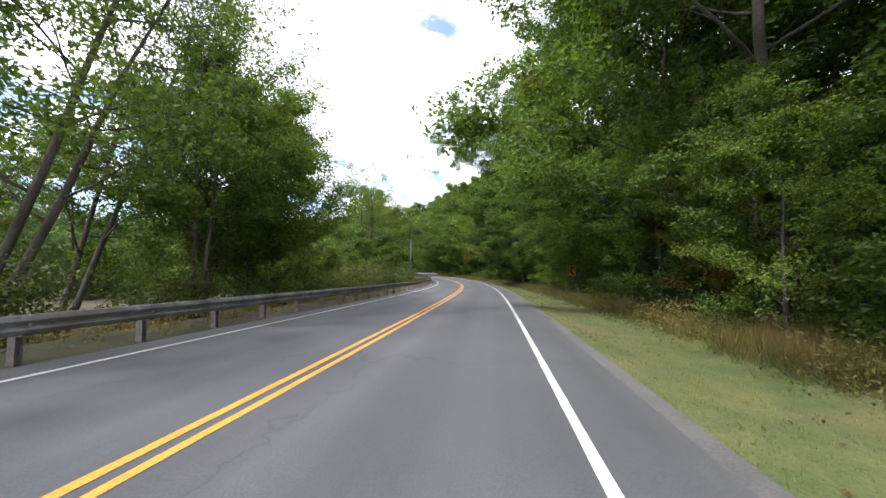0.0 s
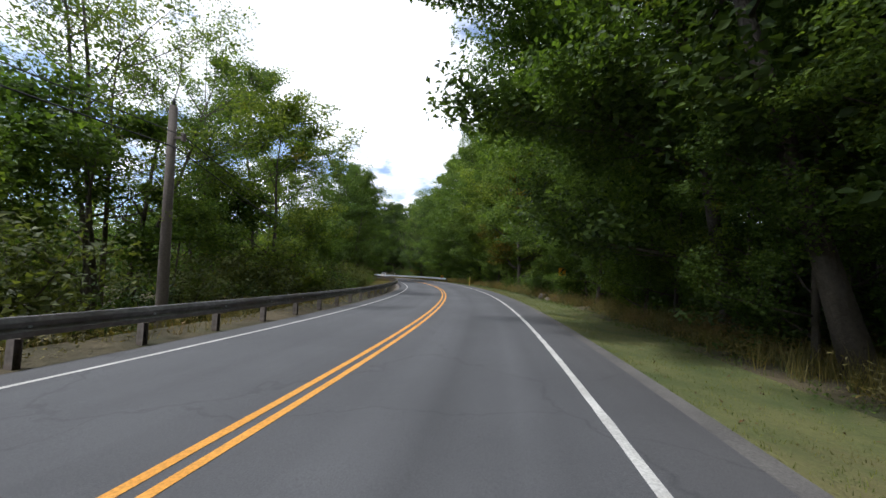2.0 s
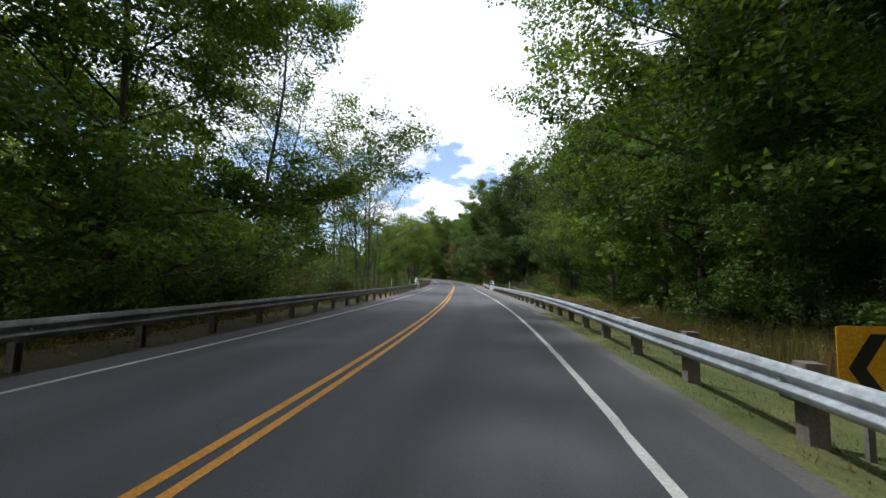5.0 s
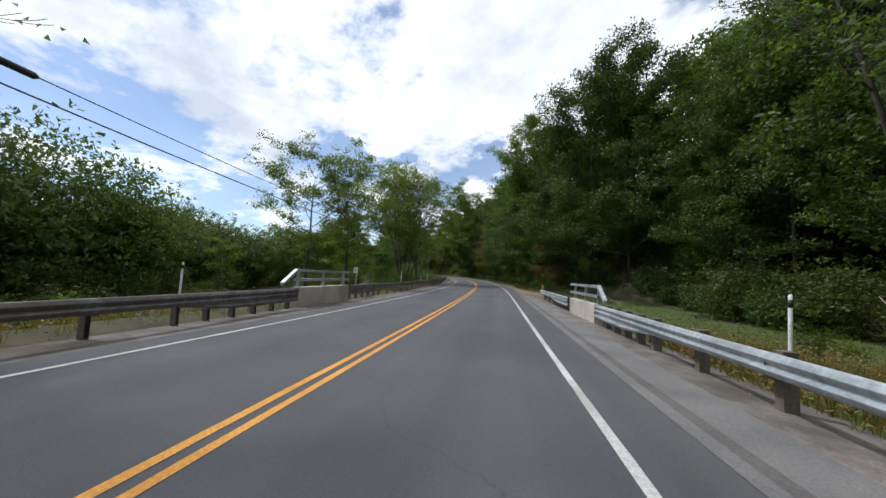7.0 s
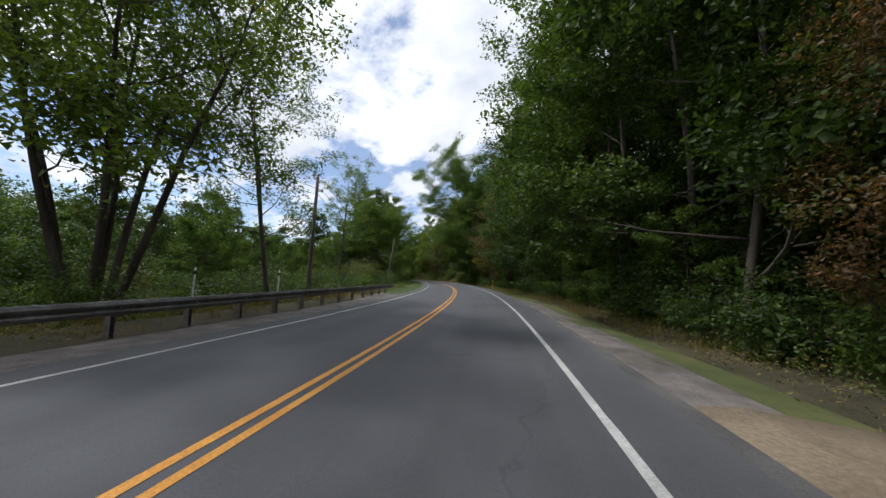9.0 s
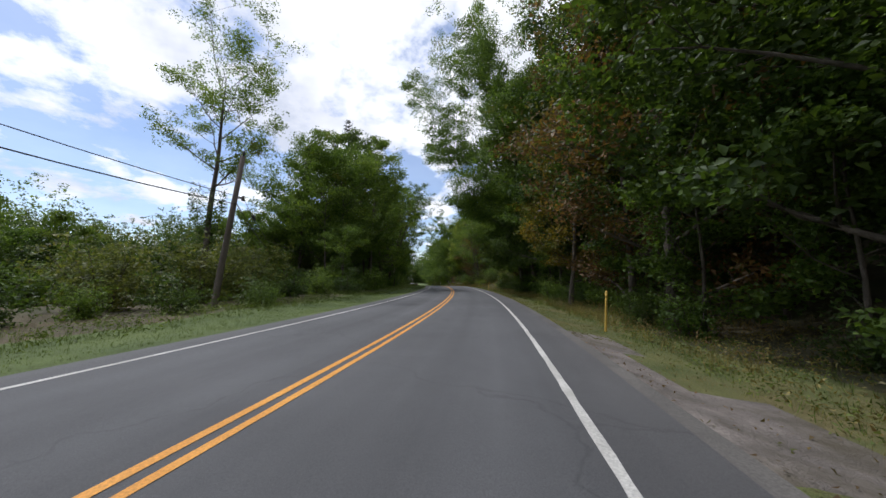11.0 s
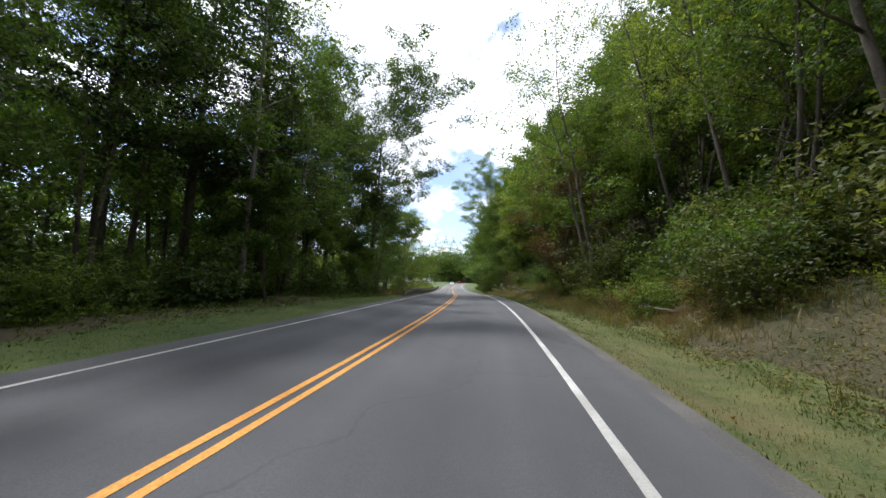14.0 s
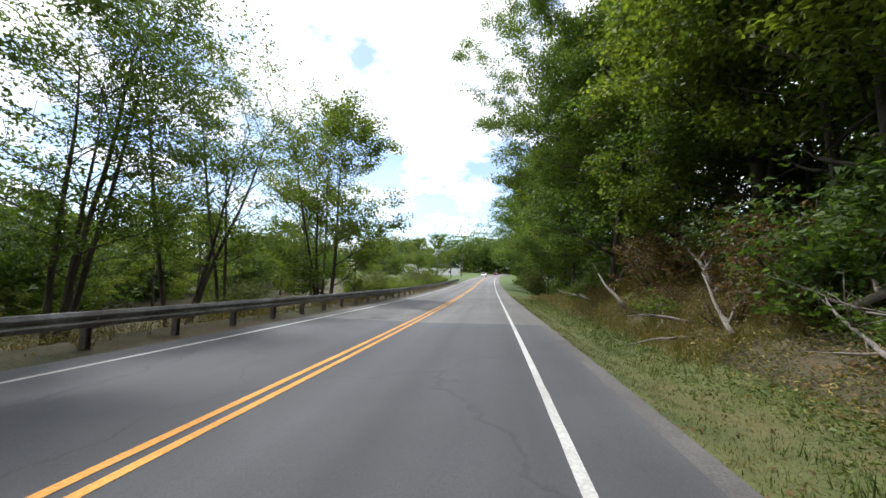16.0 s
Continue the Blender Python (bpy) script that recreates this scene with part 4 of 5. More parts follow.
G1 = "tall green broadleaf tree with a dense leafy crown"
KINDS = {
    "oak1": broadleaf("broadleaf_tree", 11, 20, .155, .10, 7.2, 19, 46000, 0.185, LEAF, BARK, G1, shape="full", dense=.42, clump=.80, up=.9, fold=True),
    "oak2": broadleaf("broadleaf_tree", 12, 22, .165, .07, 7.0, 21, 46000, 0.185, LEAF, BARK, G1, shape="full", dense=.40, clump=.84, up=.9, fold=True),
    "oak3": broadleaf("broadleaf_tree", 13, 18, .15, .05, 6.6, 19, 46000, 0.185, LEAF_DARK, BARK, "dark green broadleaf tree at the forest edge", shape="full", dense=.42, clump=.80, up=.9, fold=True),
    "tall1": broadleaf("forest_tree", 21, 23, .16, .30, 4.8, 14, 11000, 0.3, LEAF_DARK, BARK, "tall slim forest tree with a high dark crown", clump=.95, dense=.5),
    "tall2": broadleaf("forest_tree", 22, 24, .17, .24, 5.0, 15, 11000, 0.3, LEAF, BARK_PALE, "tall slim forest tree with a pale trunk", clump=.95, dense=.5),
    "back1": broadleaf("background_tree", 31, 21, .22, .04, 6.0, 12, 5500, 0.6, LEAF_DARK, BARK, "dense dark green tree deep in the woods", clump=1.2, dense=.7),
    "back2": broadleaf("background_tree", 32, 22, .22, .04, 6.2, 12, 5500, 0.6, LEAF, BARK, "dense green tree deep in the woods", clump=1.2, dense=.7),
    "airy1": broadleaf("airy_tree", 41, 17, .20, .24, 5.4, 12, 14000, 0.165, LEAF, BARK, "slender roadside tree with thin open foliage", stems=2, dense=0.3, shape="vase", clump=.66),
    "airy2": broadleaf("airy_tree", 42, 18, .22, .30, 5.2, 11, 13000, 0.165, LEAF_LIGHT, BARK, "slender roadside tree with thin light green foliage", stems=3, dense=0.2, shape="vase", clump=.66),
    "bare1": broadleaf("sparse_tree", 45, 15, .15, .35, 4.2, 10, 3000, 0.16, LEAF, BARK, "leaning half-bare tree with thin leaf clusters", stems=3, dense=.16, shape="vase", twigs=True),
    "locust": broadleaf("locust_tree", 51, 13, .18, .34, 5.2, 13, 17000, 0.2, LEAF_LIGHT, BARK, "feathery light green locust tree with open layered branches", dense=0.27, shape="vase", up=1.2, clump=.78),
    "maple": broadleaf("maple_tree", 61, 17, .22, .34, 5.2, 11, 40000, .22, LEAF_LIGHT, BARK, "many-stemmed maple tree with fanning trunks and a broad crown", stems=7, shape="round", dense=0.38, clump=.85, lean=.055, up=.8),
    "round": broadleaf("broadleaf_tree", 62, 15, .20, .10, 6.4, 18, 46000, 0.195, LEAF, BARK, "full round-crowned green tree beside the road", shape="round", dense=.6, clump=.82, up=.9, fold=True),
    "open": broadleaf("broadleaf_tree", 64, 15, .17, .16, 6.4, 15, 19000, .20, LEAF, BARK, "broad green tree with an open crown by the road", shape="round", dense=.40, clump=.72, up=.9, fold=True),
    "arch": broadleaf("spreading_tree", 63, 19, .34, .28, 8.5, 13, 60000, 0.2, LEAF_DARK, BARK, "large dark tree with long arching limbs by the road", stems=2, shape="vase", dense=.4, clump=.7),
    "bough": broadleaf("spreading_tree", 66, 20, .21, .24, 10.0, 16, 90000, 0.15, LEAF, BARK, "large green tree with long limbs reaching over the road", shape="vase", dense=.5, clump=.8, up=.9, fold=True),
    "ivy": broadleaf("ivy_clad_tree", 67, 18.5, .30, .46, 6.6, 13, 20000, 0.17, LEAF, BARK, "tall tree with an ivy-clad trunk and an open spreading crown", shape="vase", dense=.34, clump=.7),
    "lime": broadleaf("broadleaf_tree", 71, 13, .16, .06, 4.8, 16, 20000, 0.19, LEAF_LIGHT, BARK, "young light green broadleaf tree at the road edge", dense=.55, clump=.66, up=.9, fold=True),
    "gold": broadleaf("autumn_tree", 72, 12, .16, .1, 4.4, 14, 18000, 0.165, LEAF_AUTUMN, BARK, "broadleaf tree turning yellow in early autumn", dense=.55, fold=True),
    "rust": broadleaf("autumn_tree", 73, 9, .14, .05, 3.4, 13, 14000, 0.13, LEAF_RUST, BARK, "small tree with rust brown dying leaves", dense=.6),
    "young": broadleaf("young_tree", 74, 8, .09, .06, 2.8, 9, 7000, 0.19, LEAF, BARK, "young green tree at the forest edge", dense=.6, fold=True),
    "pine": conifer("pine_tree", 81, 30, .34, 5.2, "tall dark pine standing above the woods", .3, 30, .42, 11),
    "far": bush("far_tree", 97, 15, 7.5, 10000, 0.44, LEAF_DARK, "rounded dark green tree in the distant woods"),
    "far2": bush("far_tree", 98, 14, 7.0, 10000, 0.43, LEAF, "rounded green tree in the distant woods"),
    "bush1": bush("leafy_shrub", 91, 3.0, 2.2, 3400, 0.16, LEAF, "leafy green shrub at the wood's edge"),
    "bush2": bush("light_shrub", 92, 2.2, 2.0, 3400, 0.135, LEAF_LIGHT, "light green bushy shrub by the road"),
    "bush3": bush("dark_shrub", 93, 3.6, 2.4, 3400, 0.18, LEAF_DARK, "dark green shrub under the trees"),
    "bush4": bush("yellowing_shrub", 94, 2.0, 1.6, 3400, 0.13, LEAF_AUTUMN, "yellowing shrub by the road"),
    "bush5": bush("withered_shrub", 95, 1.8, 1.6, 3600, .07, LEAF_RUST, "brown withered shrub on the bank"),
    "brush": bush("brushwood", 96, 5.0, 3.4, 5600, 0.2, LEAF_OLIVE, "tall light green thicket beside the guardrail"),
}
random.seed(7)


def row(kinds, s0, s1, gap, d0, d1, lo, hi, jitter=0.4, squash=1.0):
    """A loose row of plants between two stations and two offsets."""
    rng = random.Random(int(s0 * 31 + s1 * 17 + d0 * 7 + d1 * 3 + len(kinds)))
    s = s0 + rng.random() * gap
    while s < s1:
        d = rng.uniform(d0, d1)
        plant(rng.choice(kinds), s, d, rng.uniform(lo, hi), rng.uniform(0, 360), (rng.uniform(-3, 3), rng.uniform(-3, 3)), squash)
        s += gap * rng.uniform(1 - jitter, 1 + jitter)


# forest on the right of the road
row(["oak1", "oak2", "oak1", "oak3"], 2, 60, 5.6, 11.4, 13.4, 1.08, 1.3)
row(["airy1", "tall2", "oak1"], 62, 74, 4.0, 10.5, 13, 1.0, 1.15)
row(["oak1", "oak2"], 74, 92, 5.6, 12.5, 14.5, 1.05, 1.25)
row(["oak1", "oak2", "oak1", "oak3"], 92, 118, 5.6, 9.9, 12.2, 1.08, 1.3)
row(["tall1", "tall2", "oak3"], 0, 62, 6.0, 16, 21, .95, 1.15)
row(["airy1", "tall2"], 62, 76, 5.0, 16, 21, .95, 1.15)
row(["tall1", "tall2", "oak3"], 76, 125, 6.0, 16, 21, .95, 1.15)
row(["back1", "back2"], 0, 60, 6.0, 24, 30, 1.0, 1.15)
row(["back1", "back2"], 60, 78, 6.0, 24, 30, .6, .75)
row(["back1", "back2"], 78, 130, 6.0, 24, 30, 1.0, 1.15)
row(["far", "far2"], 10, 150, 7, 36, 50, 1.2, 1.6)
row(["bush1", "bush3", "bush2", "bush1"], 4, 118, 2.6, 8.9, 10.6, .4, .85)
row(["bush3", "bush1", "young"], 4, 120, 3.0, 11.5, 18, .9, 1.35)
# mostly dark-leaved oak3 here: the hillside's shade is put into leaf colour
row(["oak3", "oak3", "oak2"], 118, 170, 5.4, 20, 24, .85, 1.05)
row(["oak3", "oak3"], 138, 172, 5.0, 25, 29, 1.15, 1.35)
row(["back1", "back2", "tall1"], 112, 180, 4.6, 26, 32, 1.0, 1.2)
row(["back1", "back2"], 116, 186, 5.5, 34, 40, 1.0, 1.2)
row(["far", "far2"], 120, 190, 6, 36, 52, 1.2, 1.6)
row(["bush3", "bush1", "young"], 118, 172, 3.6, 17.5, 20, .7, 1.1)
row(["bush1", "bush2", "bush4"], 118, 138, 3.0, 11, 16, .4, .75)
# oak3 again for most, its dark leaves carrying the shade of these woods
row(["oak3", "oak2", "oak3"], 183, 222, 5.4, 9.8, 11.8, 1.08, 1.3)
row(["oak3", "oak2"], 222, 242, 5.4, 12, 14, 1.0, 1.2)
row(["oak3", "oak2", "oak3"], 242, 266, 5.4, 9.8, 11.8, 1.08, 1.25)
row(["lime", "airy1", "oak3", "airy2"], 268, 302, 4.2, 12.0, 16.0, .95, 1.15)
row(["brush", "bush2", "brush"], 270, 300, 2.6, 9.5, 13.0, .6, .95)
row(["tall1", "tall2", "oak3"], 176, 264, 6.0, 15.5, 20, .95, 1.15)
row(["tall2", "airy1", "airy2"], 268, 345, 6.0, 17, 22, .95, 1.15)
row(["back1", "back2"], 176, 345, 6.5, 23, 29, 1.0, 1.15)
row(["far"], 180, 350, 7, 34, 46, 1.2, 1.6)
row(["bush1", "bush3", "bush3"], 178, 270, 2.8, 8.2, 9.8, .4, .85)
row(["bush3", "young"], 178, 345, 3.4, 11.5, 17, .9, 1.35)
row(["lime", "oak1", "lime"], 302, 345, 5.0, 11, 13.5, .9, 1.15)
row(["bush1", "bush2", "brush", "bush2"], 268, 302, 2.6, 9.2, 12.0, .35, .6)
row(["bush2", "bush4", "bush2"], 286, 298, 1.8, 8.6, 10.8, .5, .8)
row(["bush5", "bush2", "bush5"], 284, 342, 2.4, 8.3, 9.8, .4, .8)
row(["bush5"], 322, 333, 1.6, 9.6, 11.6, 1.1, 1.7)
row(["bush1", "bush3"], 284, 345, 2.6, 10.5, 12.8, .7, 1.1)
row(["bush2", "bush4", "bush1"], 300, 345, 2.0, 8.0, 10.2, .3, .6)
row(["oak1", "lime", "oak2"], 332, 392, 4.6, 9.5, 12.5, .8, 1.0)
row(["bush1", "bush2", "brush"], 346, 392, 2.8, 8.2, 10.5, .5, .9)
row(["tall2", "oak3"], 345, 396, 6, 15, 20, .9, 1.1)
row(["oak1", "back2", "far2"], 396, 540, 7, 15, 30, .7, .95)
row(["far", "far2"], 380, 560, 7, 34, 60, .9, 1.2)
row(["round", "lime", "young", "round"], 3, 22, 3.3, 9.3, 10.7, .34, .52)
row(["round", "lime", "round"], 22, 64, 2.6, 8.7, 10.0, .36, .56)
row(["round", "lime", "young", "round"], 64, 118, 3.3, 9.3, 10.7, .34, .52)
# the left of the road
for q in ((2.5, -8.6, 1.1, 60, -16), (6.0, -9.6, 1.05, 200, -13), (9.0, -11.5, 1.0, 310, -10), (12.5, -9.4, .85, 120, -9), (-4, -9.5, 1.1, 20, -8), (15.5, -12.5, .8, 250, -5)):
    plant("airy1", q[0], q[1], q[2], q[3], squash=.9).matrix_basis @= Matrix.Rotation(radians(q[4]), 4, Vector((math.cos(radians(-q[3])), math.sin(radians(-q[3])), 0)))
row(["round", "lime", "round"], 13.5, 24, 2.8, -13, -9.5, .72, .92)
row(["lime", "young"], 22, 46, 4.0, -26, -17, .55, .7)
row(["oak3", "lime"], -2, 20, 4.5, -24, -16, .5, .65)
row(["young", "brush"], 20, 34, 3.0, -16, -9.5, .6, .85)
row(["brush", "bush1", "bush3"], 0, 128, 3.0, -10, -7.8, .5, .8)
row(["brush", "brush", "young"], 18, 126, 3.2, -14, -10.5, .85, 1.15)
row(["young", "brush", "lime"], 26, 126, 4.5, -21, -15, .9, 1.2)
row(["far", "far2"], -20, 130, 6, -55, -30, .7, .95)
row(["airy1", "oak1", "airy1"], 96, 122, 4.6, -15, -9, .85, 1.05)
row(["far", "far"], 112, 168, 3.4, -46, -36, 1.05, 1.3, squash=.75)
row(["far", "far2"], 166, 184, 3.4, -44, -36, .8, 1.0, squash=.8)
row(["brush", "bush3", "young"], 150, 205, 3.0, -36, -27, .6, .95)
row(["far", "back1"], 194, 238, 4.5, -36, -25, .38, .52)
row(["far", "far"], 182, 215, 4.0, -48, -36, .6, .8, squash=.9)
row(["far", "far"], 90, 260, 5.0, -84, -60, .85, 1.05)
row(["bush2", "bush1", "bush4"], 126, 176, 3.4, -15, -9, .4, .7)
row(["bush1", "bush3", "brush"], 136, 212, 3.0, -26, -15, .5, .85)
row(["bush3", "bush1", "bush3"], 176, 238, 2.6, -13, -8.4, .45, .75)
row(["young", "bush3", "young", "bush1"], 186, 240, 2.2, -30, -14, .7, 1.1)
row(["far", "far2"], 190, 300, 5, -58, -34, .5, .75)
for q in ((252.5, -17.5, 1.05, 0), (255.5, -13.4, 1.0, 80), (258.5, -15.5, 1.08, 150), (264.5, -12.4, 1.02, 300)):
    plant("open", *q, squash=1.05)
row(["airy1", "tall2", "airy2", "tall1"], 262, 303, 4.4, -14, -10.8, .82, 1.0)
row(["oak3", "airy1", "oak1"], 253, 268, 5, -25, -18, .6, .75)
row(["tall1", "airy1", "tall2"], 262, 284, 5.5, -20, -15.5, .85, 1.0)
row(["tall1", "pine"], 284, 312, 5.5, -20, -15.5, .7, .85)
row(["far2", "far"], 238, 264, 5, -40, -28, .45, .6)
row(["far", "far2"], 264, 286, 5.0, -36, -26, .5, .7)
row(["back1", "far"], 280, 318, 4.6, -38, -26, .7, .95)
row(["bush3", "young", "bush1"], 238, 302, 2.8, -11.5, -9, .6, 1.0)
row(["bush3", "young", "young"], 250, 306, 1.8, -24, -14, 1.0, 1.4)
row(["pine", "pine", "tall1"], 284, 306, 5.0, -14, -10.5, .65, .8)
row(["far", "far2"], 300, 400, 4.2, -50, -32, .6, .85)
row(["airy2", "lime", "airy1"], 304, 348, 6.5, -16, -9, .75, .95)
row(["far2", "lime"], 318, 366, 5, -46, -26, .6, .8)
row(["bush2", "brush", "bush2"], 304, 345, 2.6, -15, -8, .35, .6)
row(["bush2", "brush", "brush"], 345, 372, 2.6, -15, -8, .45, .9)
row(["far2", "brush", "lime"], 300, 318, 3.6, -27, -17, .5, .8)
row(["lime", "brush", "lime"], 318, 372, 4.0, -32, -22, .45, .75)
row(["lime", "brush", "brush"], 345, 386, 3.6, -14, -8.0, .5, .75)
row(["bush2"], 344, 390, 2.2, -8.6, -7.2, .7, 1.0)
row(["far2", "far"], 400, 560, 6, -60, -36, .7, 1.1)
row(["far", "far2"], 470, 560, 6, 30, 70, 1.3, 1.8)
row(["far", "far2"], 480, 560, 6, -80, -50, 1.3, 1.8)
for s_, d_ in ((532, -8), (540, 8), (548, -16), (550, 0), (545, 16), (535, 26), (536, -28), (545, -40), (556, 30), (528, -20), (530, 18)):
    plant("far2" if d_ % 3 else "far", s_, d_, random.uniform(2.0, 2.5))

# trees that stand out
plant("airy2", 53, -13.5, .95, 40)
plant("oak1", 66, -14.5, .88, 70)
plant("lime", 62.5, -11.5, 1.05, 10)
plant("airy1", 54.5, -15.5, 1.05, 140)
plant("airy1", 60, -14.5, .95, 10)
plant("oak1", 101, -11.0, 1.0, 80)
plant("oak2", 106, -8.8, .92, 20)
plant("airy1", 97, -14.6, 1.05, 200)
plant("bare1", 135.0, -10.2, 1.1, 30, lean=(4, 5))
plant("bare1", 137.2, -11.8, 1.0, 150, lean=(3, 4))
plant("bare1", 133.4, -9.0, 1.15, 260, lean=(5, 8))
plant("airy1", 131.5, -11.5, 1.0, 20, lean=(3, 6))
plant("brush", 140, -15, 1.0, 0)
plant("locust", 165, -15, 1.0, 60)
plant("locust", 167.5, -12, .85, 170)
plant("maple", 184.5, -10.4, 1.02, 0)
row(["bush3", "bush3", "bush1"], 176, 202, 2.0, -14, -9, .6, .95)
plant("airy1", 193, -9.5, .95, 90)
plant("lime", 176, -16, .7, 0)
ivy_tree = plant("ivy", 240.3, -20, 1.0, 0)
_n = np.random.default_rng(5)
_w = _n.uniform(0, 6.28, 2600)
_h = _n.triangular(2.0, 7.6, 9.4, 2600)
_q = _n.uniform(.35, .75, 2600) + np.clip(_h - 5.5, 0, 2) * .3
part("ivy_leaves", leaves_mesh("ivy_leaves", np.stack([np.cos(_w) * _q, np.sin(_w) * _q, _h], 1), .18, LEAF_DARK, _n, .5, .6), ivy_tree, "dark ivy leaves round the trunk")
plant("pine", 277, -19.5, 1.06, 0)
plant("pine", 279.5, -22, 1.0, 70)
plant("tall2", 262, -11.5, .85, 0)
plant("arch", 317.5, -11.3, 1.2, 200)
plant("arch", 309, -13.5, .95, 20)
row(["bush3", "young", "bush3"], 300, 318, 2.0, -12.5, -8.5, .7, 1.1)
plant("airy1", 323.5, -11.5, .8, 0)
plant("lime", 340, -10, 1.15, 0)
plant("airy2", 328.5, -12.0, .85, 60)
plant("bough", 51.5, 9.6, 1.0, 220, lean=(4, 8))
plant("bough", 47.3, 8.8, 1.06, 0, lean=(-2, -13))
plant("bough", 258.5, 9.2, 1.2, 0, lean=(6, -10))
plant("oak3", 51, 10.5, 1.1, 0, squash=1.1)
plant("bough", 253.5, 9.6, 1.15, 0, lean=(10, -8))
plant("bough", 343, 11.0, .95, 0, lean=(8, -4))
plant("oak2", 250.5, 9.4, 1.0, 30, squash=1.12)
plant("oak1", 245.5, 9.8, 1.05, 130)
plant("lime", 88.5, 10.2, 1.15, 0)
plant("gold", 84.5, 10.2, 1.0, 0)
plant("gold", 237, 8.0, 1.0, 10)
plant("rust", 227.5, 9.0, 1.6, 40)
plant("rust", 231.5, 9.4, 1.35, 140)
plant("rust", 303, 9.2, 1.0, 0)
plant("rust", 307, 10.2, 1.15, 120)
plant("gold", 307, 11.0, .95, 120)
plant("rust", 262, 10.5, .8, 20)
plant("rust", 181, 9.2, .7, 20)
plant("gold", 146, 15, .4, 20)
plant("gold", 12.5, 10.0, .42, 0)
row(["young", "young", "bush1"], 5, 118, 3.0, 10.3, 11.4, .5, .95)
plant("lime", 78, 9.4, 1.3, 0)
plant("gold", 81, 9.8, 1.1, 0)
plant("oak3", 179.5, 13.8, 1.35, 0)
plant("oak3", 176, 17, 1.4, 60)
plant("lime", 322.5, 11.2, .95, 40)
plant("lime", 328, 12.5, 1.3, 140)
row(["young", "bush3", "young"], 183, 268, 2.8, 8.9, 10.2, .5, .85)
row(["bush1", "bush3", "bush3"], 246, 300, 1.5, -15.5, -10.8, .5, .85)
plant("bush3", 173, 17.5, .9, 0)
plant("bush3", 176.5, 14.8, .8, 90)
plant("tall1", 312, -15, .9, 40)
row(["bush3", "bush1", "bush2", "bush3"], 303, 322, 1.5, 9.2, 13.5, .55, .95)
plant("oak3", 140, 18.5, 1.2, 10)
plant("airy1", 143.5, 16.5, 1.2, 80)
plant("oak3", 147.5, 20, 1.3, 200)
# mainly bush3: dark leaf colour stands in for shadowed undergrowth
row(["bush3", "bush3", "bush1"], 158, 178, 2.0, 20, 25, .7, 1.15)
row(["bush3", "bush1"], 179, 188, 1.8, 14.5, 20, .7, 1.1)
row(["bush3", "bush1", "brush"], 178, 192, 1.8, 12.0, 17, .6, 1.0)
row(["brush", "bush1", "brush", "bush3"], 224, 246, 1.6, -22, -12.5, .6, 1.0)
row(["brush", "bush3", "young"], 246, 268, 1.8, -32, -16, .8, 1.2)
row(["far", "far2"], 222, 262, 4.5, -46, -30, .55, .75)
plant("airy1", 297, 9.8, 1.15, 20, lean=(-2, -7))
plant("bare1", 147.5, 15, 1.15, 80, lean=(4, -14))
row(["bush1", "bush2", "bush4", "bush1"], 138, 150, 1.6, 12.0, 17, .3, .55)
row(["bush3", "bush1", "brush"], 120, 174, 2.0, 16.5, 20, .7, 1.05)

# ---- grass and weeds ----
def blades(name, s0, s1, dfun, count, h0, h1, width, mat, label, seed, bend=0.5):
    rng = np.random.default_rng(seed)
    tufts = count // 5
    s = rng.uniform(s0, s1, tufts)
    u = rng.random(tufts)
    root = np.empty((tufts, 3))
    off = np.empty(tufts)
    for i in range(tufts):
        a, b = dfun(s[i])
        d = off[i] = a + (b - a) * u[i]
        root[i] = at(float(s[i]), float(d), ground_h(float(s[i]), float(d)) - 0.01)
    grown = np.array([ground_kind(float(q), float(w)) in (0, 3, 4) and (h1 < .3 or fbm(float(q), float(w), .22) > -.12) for q, w in zip(s, off)])
    root = root[grown]
    tufts = len(root)
    base = root[np.arange(count) % tufts] + rng.normal(size=(count, 3)) * np.array([.055, .055, 0])
    ang = rng.uniform(0, 6.28, count)
    h = rng.uniform(h0, h1, count)
    side = np.stack([np.cos(ang), np.sin(ang), np.zeros(count)], 1) * (width * rng.uniform(.6, 1.4, count))[:, None]
    a2 = rng.uniform(0, 6.28, count)
    tip = base + np.stack([np.cos(a2) * h * bend * rng.random(count), np.sin(a2) * h * bend * rng.random(count), h], 1)
    v = np.stack([base - side, base + side, tip], 1).reshape(-1, 3)
    me = bpy.data.meshes.new(name)
    me.vertices.add(count * 3)
    me.vertices.foreach_set("co", v.reshape(-1))
    me.loops.add(count * 3)
    me.loops.foreach_set("vertex_index", np.arange(count * 3, dtype=np.int32))
    me.polygons.add(count)
    me.polygons.foreach_set("loop_start", (np.arange(count) * 3).astype(np.int32))
    me.materials.append(mat)
    me.update(calc_edges=True)
    return tagged(new(name, me), label, "grass", kind="stuff")


blades("verge_grass", 0, 118, lambda s: (4.62, 8.6), 110000, .02, .07, .005, BLADE, "short dry yellowish green verge grass", 1)
blades("verge_grass", 205, 350, lambda s: (4.62, 7.6), 120000, .02, .07, .005, BLADE, "short dry yellowish green verge grass", 2)
blades("verge_grass", 205, 308, lambda s: (-7.8, -4.35), 74000, .02, .07, .005, BLADE_GREEN, "fresh green mown verge grass", 3)
blades("meadow_grass", 126, 172, lambda s: (6.9, 18), 40000, .06, .26, .004, BLADE_GREEN, "tall green meadow grass behind the guardrail", 4)
